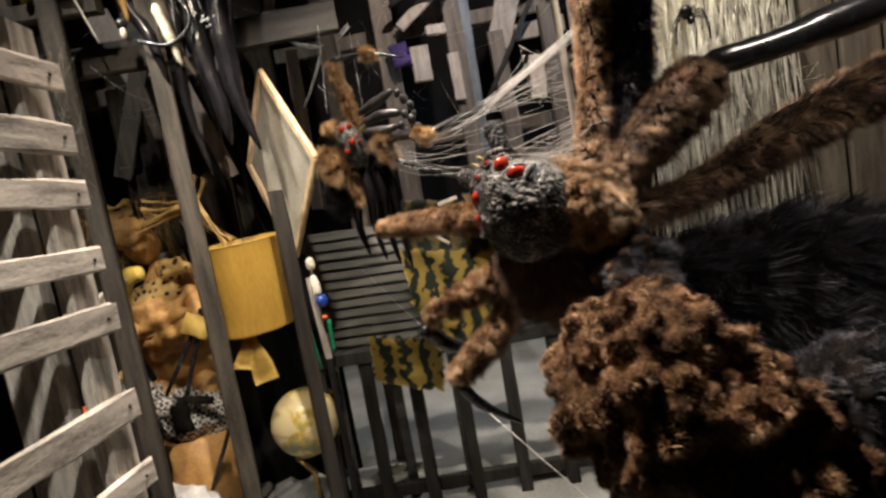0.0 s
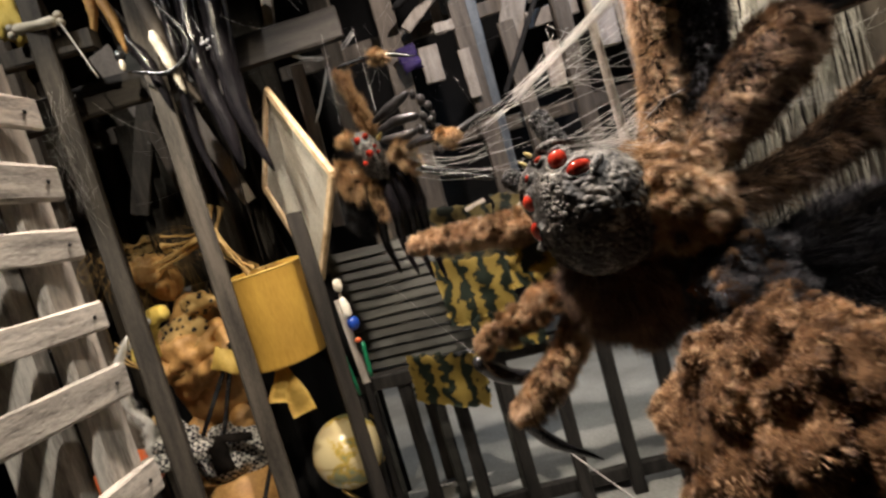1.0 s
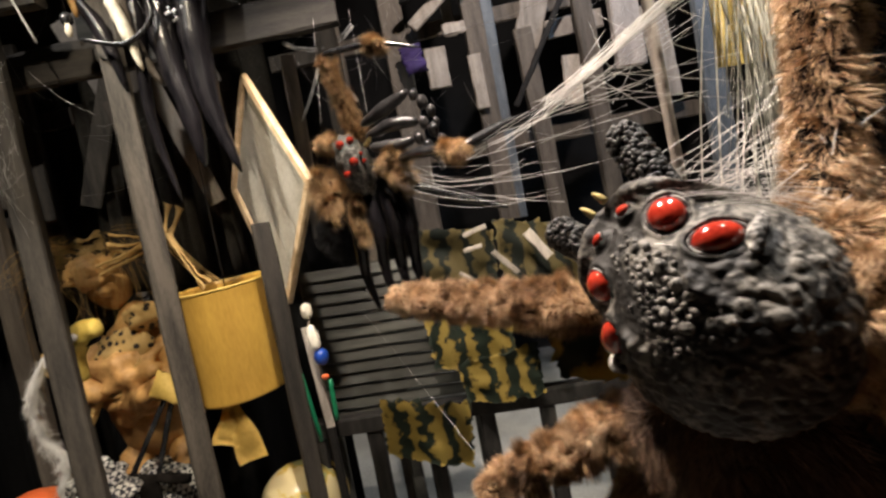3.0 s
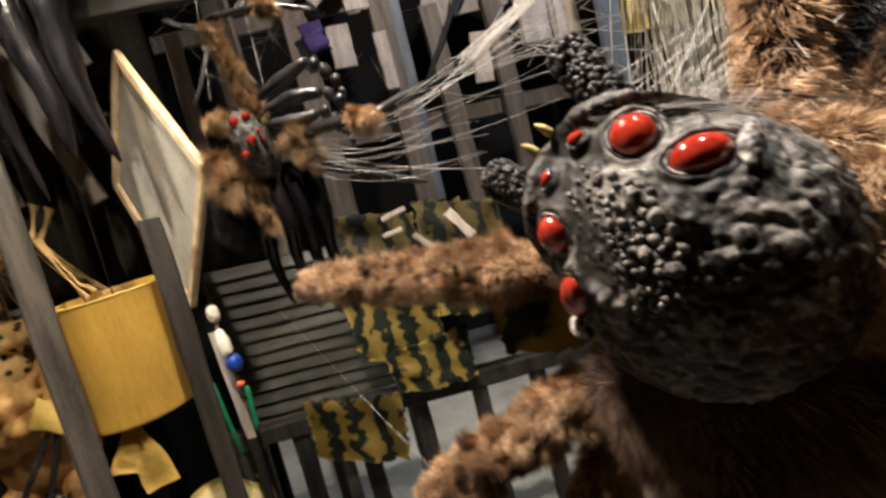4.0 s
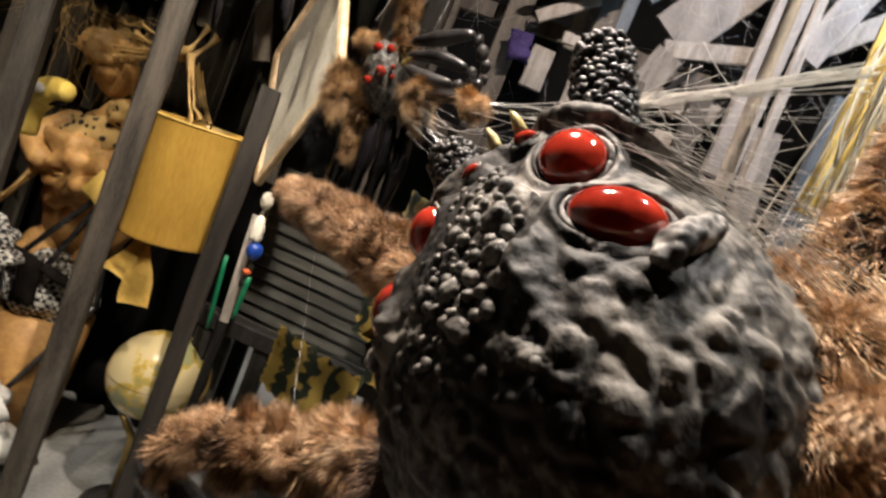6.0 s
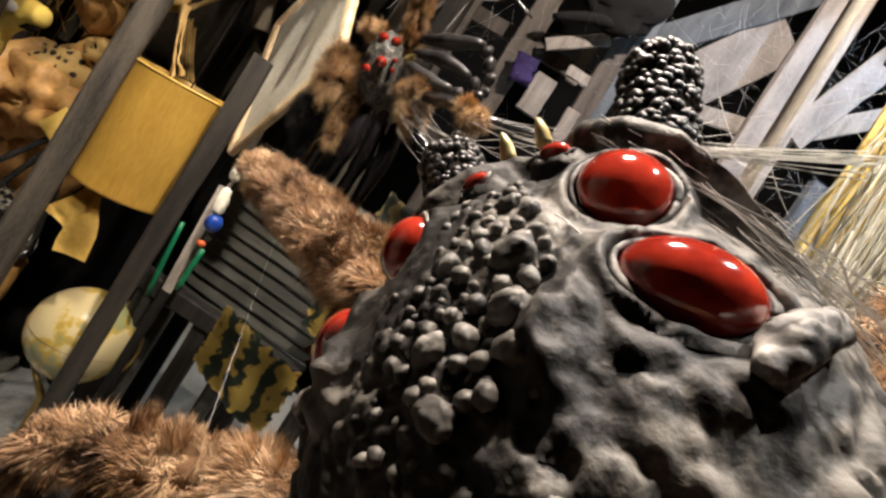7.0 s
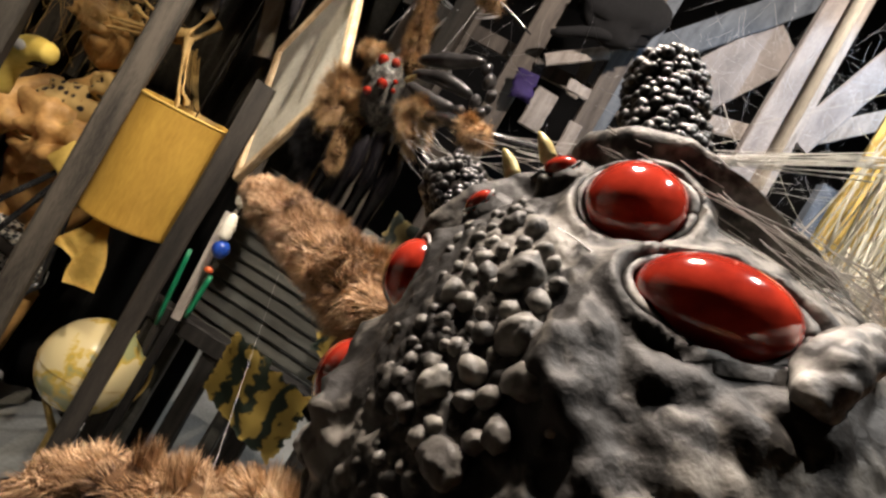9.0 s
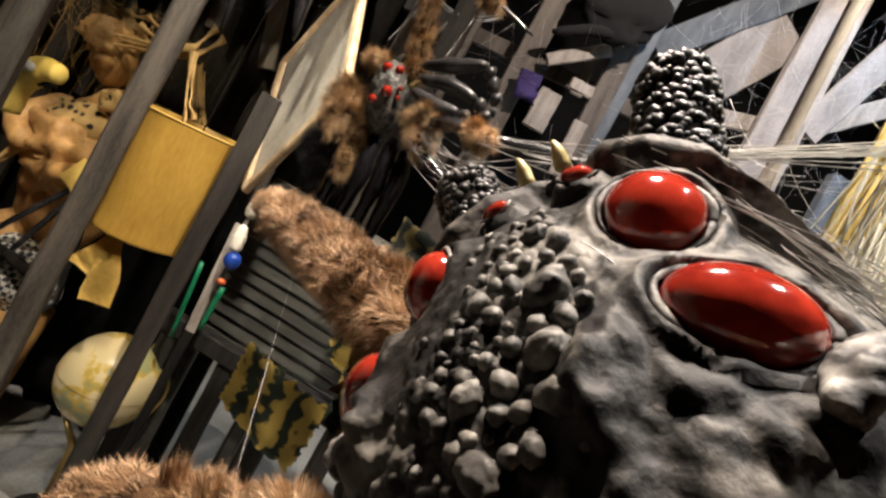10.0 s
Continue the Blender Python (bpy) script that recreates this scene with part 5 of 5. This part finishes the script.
for i in range(34):
    k = rng.uniform(0, 1)
    a = F(0.03 + 0.045 * k, 0.075 - 0.05 * k + rng.normal() * 0.006, 0.004 - 0.03 * k * k)
    b = F(0.088 + rng.uniform(0, 0.02), 0.02 - 0.05 * k + rng.normal() * 0.012, -0.06 - rng.uniform(0, 0.05))
    fan.append(strand(a + Vector((0.02, 0.023, 0.0135)), b + Vector((0.02, 0.023, 0.0135)), rng.uniform(0.00008, 0.00022), 0, 3, 6, CX * 0.006))
web("cobweb_veil", "thin white cobweb threads over the spider's head", fan, WEB)

# cream fibre curtain and yellow panel on the right
fan = []
for i in range(420):
    x = rng.uniform(0.8, 1.34)
    z0 = rng.uniform(1.9, 2.7)
    fan.append(strand((x, 1.95 + rng.uniform(-0.08, 0.08), z0), (x + rng.normal() * 0.05, 1.95 + rng.uniform(-0.08, 0.08), z0 - rng.uniform(0.3, 1.4)), rng.uniform(0.0006, 0.003), 0, 3, 5, (rng.normal() * 0.02, 0, 0)))
for i in range(120):
    p = Vector((rng.uniform(0.72, 1.3), 1.95, rng.uniform(1.2, 2.4)))
    fan.append(strand(p, p + Vector((rng.normal() * 0.12, 0.02, rng.normal() * 0.12)), 0.0006, 0.01, 3, 4))
web("fibre_curtain", "cream cobweb fibres hanging in a thick curtain", fan, CREAM_WEB)
yp = part("yellow_board", plank((0.95, 2.1, 1.86), (0.97, 2.1, 2.62), 0.24, 0.02, (0, -1, 0), 4, 6, 0.004), YELLOW_PANEL, smooth=False)
tagged(yp, "lit yellow painted panel behind the fibres", "board")
rl = part("wall_rail", plank((0.8, 2.135, 2.56), (2.2, 2.085, 2.56), 0.07, 0.03, (0, -1, 0), 9, 8, 0.003), BROWN_WOOD, smooth=False)
tagged(rl, "brown rail carrying the yellow board", "board", "side wall boards")
for i in range(6):
    x = 1.32 + i * 0.17
    b = part("wall_board", plank((x, 2.05, 0), (x + 0.01, 2.05, 2.9), 0.15, 0.025, (0, -1, 0), 130 + i, 8, 0.003), BROWN_WOOD, smooth=False)
    tagged(b, "upright brown grey board of the side wall", "board", "side wall boards")


def toy_spider():
    t = thing("toy_spider", "tiny black toy spider clinging to the fibres", "toy", (0.92, 1.8, 1.97))
    part("body", join(ball((0.915, 1.8, 1.985), 0.022, 2), ball((0.93, 1.8, 1.955), 0.014, 2)), BLACK_GLOSS, t)
    for s in (1, -1):
        for k in range(4):
            part("leg", tube(curve([(0.925, 1.8, 1.965), (0.925 + s * (0.03 + 0.006 * k), 1.785, 1.985 - 0.012 * k), (0.925 + s * 0.055, 1.79, 1.95 - 0.022 * k)], 4), [0.0025] * 9, 5), BLACK_GLOSS, t)


toy_spider()

# amber threads over the doll, down to the lampshade
fan = []
for i in range(90):
    a = Vector((-1.72 + rng.uniform(-0.1, 0.42), 2.52 + rng.uniform(-0.04, 0.1), 1.74 + rng.uniform(-0.05, 0.05)))
    b = a + Vector((rng.normal() * 0.12, rng.normal() * 0.04, -abs(rng.normal()) * 0.25))
    fan.append(strand(a, b, rng.uniform(0.0003, 0.0009), rng.uniform(-0.03, 0.05), 3, 6, (rng.normal() * 0.03, 0, 0)))
for i in range(24):
    a = Vector((-1.6, 3.2, 1.87)) + Vector(rng.normal(size=3)) * 0.012
    b = Vector((-1.04, 2.6, 1.5)) + Vector(rng.normal(size=3)) * 0.015
    fan.append(strand(a, b, rng.uniform(0.001, 0.0028), 0.03, 3, 6))
for i in range(24):
    a = Vector((-1.6, 3.2, 1.87)) + Vector(rng.normal(size=3)) * 0.01
    b = Vector((-1.75, 3.1, 1.55)) + Vector(rng.normal(size=3)) * 0.03
    fan.append(strand(a, b, rng.uniform(0.0008, 0.002), 0.0, 3, 4))
web("amber_cobweb", "amber stretched cobweb draped over the doll", fan, AMBER_WEB)
fan = []
for i in range(90):
    a = Vector((rng.uniform(-1.5, 0.2), rng.uniform(2.2, 3.2), rng.uniform(2.0, 2.7)))
    b = a + Vector((rng.normal() * 0.18, rng.normal() * 0.1, rng.normal() * 0.14))
    fan.append(strand(a, b, rng.uniform(0.00015, 0.0004), 0.02, 3, 4))
for i in range(90):
    a = Vector((-1.4 + rng.normal() * 0.03, 2.12, rng.uniform(1.9, 2.3)))
    fan.append(strand(a, a + Vector((rng.normal() * 0.05, 0, rng.normal() * 0.1)), rng.uniform(0.00012, 0.0003), 0.01, 3, 4))
web("cobweb_wisps", "grey cobweb wisps caught on beam and posts", fan, WEB)
fan = []
for i in range(260):
    a = Vector((rng.uniform(0.55, 1.7), 3.34, rng.uniform(2.6, 3.5)))
    fan.append(strand(a, a + Vector((rng.normal() * 0.12, 0.03, rng.normal() * 0.12)), rng.uniform(0.0002, 0.0006), 0.01, 3, 3))
web("cobweb_on_boards", "pale cobweb fluff stretched on the rear boards", fan, WEB)
long = thing("web_line", "single taut web thread running to the floor", "cobweb", (0.0, 1.4, 0.8))
part("thread", join(strand((-0.42, 2.4, 1.3), (0.0, 1.3, 1.12), 0.00025, 0, 4, 4), strand((0.0, 1.4, 1.0), (0.55, 1.3, 0.35), 0.0016, 0, 5, 4)), WEB, long)


# ---- hanging things under the beam ----
def hanging(name, points, radii, material, label, category, seed=1):
    return tagged(part(name, limb(points, radii, 6, 10, 0.12, seed), material), label, category, "things hung from the beam")


HL = "dark gnarled branch hanging from the beam"
hanging("hanging_branch", [(-0.72, 2.3, 2.75), (-0.76, 2.28, 2.4), (-0.75, 2.26, 2.1), (-0.69, 2.24, 1.86)], [0.05, 0.055, 0.035, 0.008], BLACK_WET, HL, "branch", 2)
hanging("hanging_branch", [(-0.84, 2.3, 2.7), (-0.86, 2.27, 2.35), (-0.82, 2.25, 2.05), (-0.81, 2.25, 1.9)], [0.05, 0.045, 0.03, 0.008], BLACK_WET, HL, "branch", 3)
hanging("hanging_branch", [(-0.93, 2.3, 2.75), (-0.95, 2.28, 2.4), (-0.97, 2.28, 2.1), (-0.93, 2.28, 1.8)], [0.03, 0.025, 0.018, 0.006], BLACK_WET, HL, "branch", 4)
hanging("hanging_branch", [(-1.25, 2.3, 2.85), (-1.15, 2.28, 2.6), (-1.06, 2.26, 2.4), (-1.02, 2.26, 2.2)], [0.035, 0.035, 0.028, 0.008], BLACK_WET, HL, "branch", 5)
hanging("hanging_branch", [(-1.05, 2.3, 2.75), (-1.0, 2.28, 2.55), (-0.96, 2.26, 2.35), (-0.9, 2.26, 2.2)], [0.04, 0.03, 0.022, 0.008], BROWN_WOOD, HL, "branch", 6)
hanging("hanging_branch", [(-1.42, 2.2, 2.85), (-1.38, 2.2, 2.7), (-1.33, 2.2, 2.55)], [0.02, 0.025, 0.008], BROWN_WOOD, HL, "branch", 7)
hanging("hanging_branch", [(-0.95, 2.2, 2.62), (-0.85, 2.2, 2.42), (-0.95, 2.2, 2.33), (-1.1, 2.2, 2.37)], [0.008, 0.009, 0.009, 0.007], BLACK_GLOSS, "thin bent black cable looped at the beam", "cable", 8)
bone = thing("hanging_bone", "old white bone lying on the beam end", "bone", (-1.35, 2.13, 2.6))
part("shaft", limb([(-1.45, 2.13, 2.61), (-1.36, 2.13, 2.605), (-1.28, 2.13, 2.6)], [0.022, 0.017, 0.02]), BONE, bone)
for x, z in ((-1.268, 2.616), (-1.266, 2.588), (-1.46, 2.622), (-1.462, 2.595)):
    part("knuckle", ball((x, 2.13, z), 0.016, 2), BONE, bone)
part("cord", strand((-1.265, 2.12, 2.59), (-1.2, 2.14, 2.36), 0.0035, 0, 5), WEB, bone)
ledge = part("timber_beam", plank((-2.3, 2.19, 2.56), (-1.2, 2.2, 2.53), 0.07, 0.05, (0, -1, 0), 18, 10, 0.004), GREY_WOOD, smooth=False)
tagged(ledge, "short grey beam nailed to the post", "beam")
ylw = part("yellow_rag", ball((-1.5, 2.2, 2.69), (0.06, 0.05, 0.1), 3, rough=0.6, seed=4), YELLOW_PLUSH)
tagged(ylw, "yellow rag bundled on the beam", "rag")
gem = thing("hanging_ornament", "small black bauble with a bright drop on a cord", "ornament", (-1.126, 2.2, 2.4))
part("cap", ball((-1.13, 2.2, 2.44), (0.02, 0.02, 0.024), 2), BLACK_GLOSS, gem)
part("drop", ball((-1.124, 2.19, 2.4), (0.012, 0.01, 0.024), 2), BONE, gem)
part("cord", strand((-1.13, 2.2, 2.46), (-1.14, 2.24, 2.72), 0.002), BLACK_SKIN, gem)
sheet = part("pale_rag", join(plank((-2.08, 2.8, 2.95), (-2.0, 2.8, 2.6), 0.13, 0.012, (0, -1, 0), 4, 10, 0.014), strand((-2.07, 2.8, 2.92), (-2.1, 2.8, 4.3), 0.003, 0, 5)), WHITE_PLUSH)
tagged(sheet, "dirty white rag hanging behind the beam", "rag")
for n, (p, q, w, m, s) in enumerate((((-1.27, 2.46, 2.5), (-1.03, 2.46, 2.48), 0.2, LOUVRE, "dull olive panel behind the beam"), ((-1.12, 2.5, 2.6), (-1.06, 2.5, 2.85), 0.15, PALE_WOOD, "pale khaki board stuck behind the beam"), ((-0.62, 2.5, 2.46), (-0.58, 2.5, 2.66), 0.05, PALE_WOOD, "pale short lath behind the beam"))):
    tagged(part("loose_panel", plank(p, q, w, 0.02, (0, -1, 0), 60 + n, 6, 0.003), m, smooth=False), s, "board")
beads = thing("bead_string", "cluster of clear glittering beads on a black cord", "beads", (-0.8, 2.24, 2.4))
brng = np.random.default_rng(21)
for n in range(16):
    part("bead", ball((-0.8 + brng.normal() * 0.022, 2.24 + brng.normal() * 0.01, 2.41 + brng.normal() * 0.02), 0.006, 1), EYE_WHITE, beads)
part("cord", strand((-0.8, 2.24, 2.41), (-0.9, 2.28, 2.75), 0.006, 0, 5), BLACK_WET, beads)
for n, pts in enumerate((((-1.22, 2.24, 2.78), (-1.2, 2.24, 2.66), (-1.23, 2.24, 2.55)), ((-1.16, 2.24, 2.7), (-1.13, 2.24, 2.58), (-1.12, 2.24, 2.46)), ((-0.99, 2.22, 2.5), (-0.955, 2.22, 2.36), (-0.93, 2.22, 2.24)))):
    hanging("hanging_stocking", list(pts), [0.022, 0.02, 0.007], DOLL if n < 2 else BONE, "tan ragged stocking hanging from the beam", "stocking", 30 + n)
# added thin patch: a spot of blue-purple light on the boards, done in colour
rag = part("purple_rag", plank((-0.07, 3.32, 2.36), (-0.1, 3.32, 2.5), 0.1, 0.02, (0, -1, 0), 4, 8, 0.015), PURPLE_LIGHT, smooth=True)
tagged(rag, "added patch coloured as blue-purple light on the boards", "rag")
rope = part("black_cloth_roll", join(ball((0.16, 3.25, 2.95), (0.2, 0.06, 0.16), 3, rough=0.5, seed=2), limb([(-0.1, 3.25, 2.7), (0.1, 3.25, 2.8), (0.3, 3.25, 2.82)], [0.02, 0.03, 0.01])), BLACK_CLOTH)
tagged(rope, "black cloth bundle hung on the rear boards", "cloth")
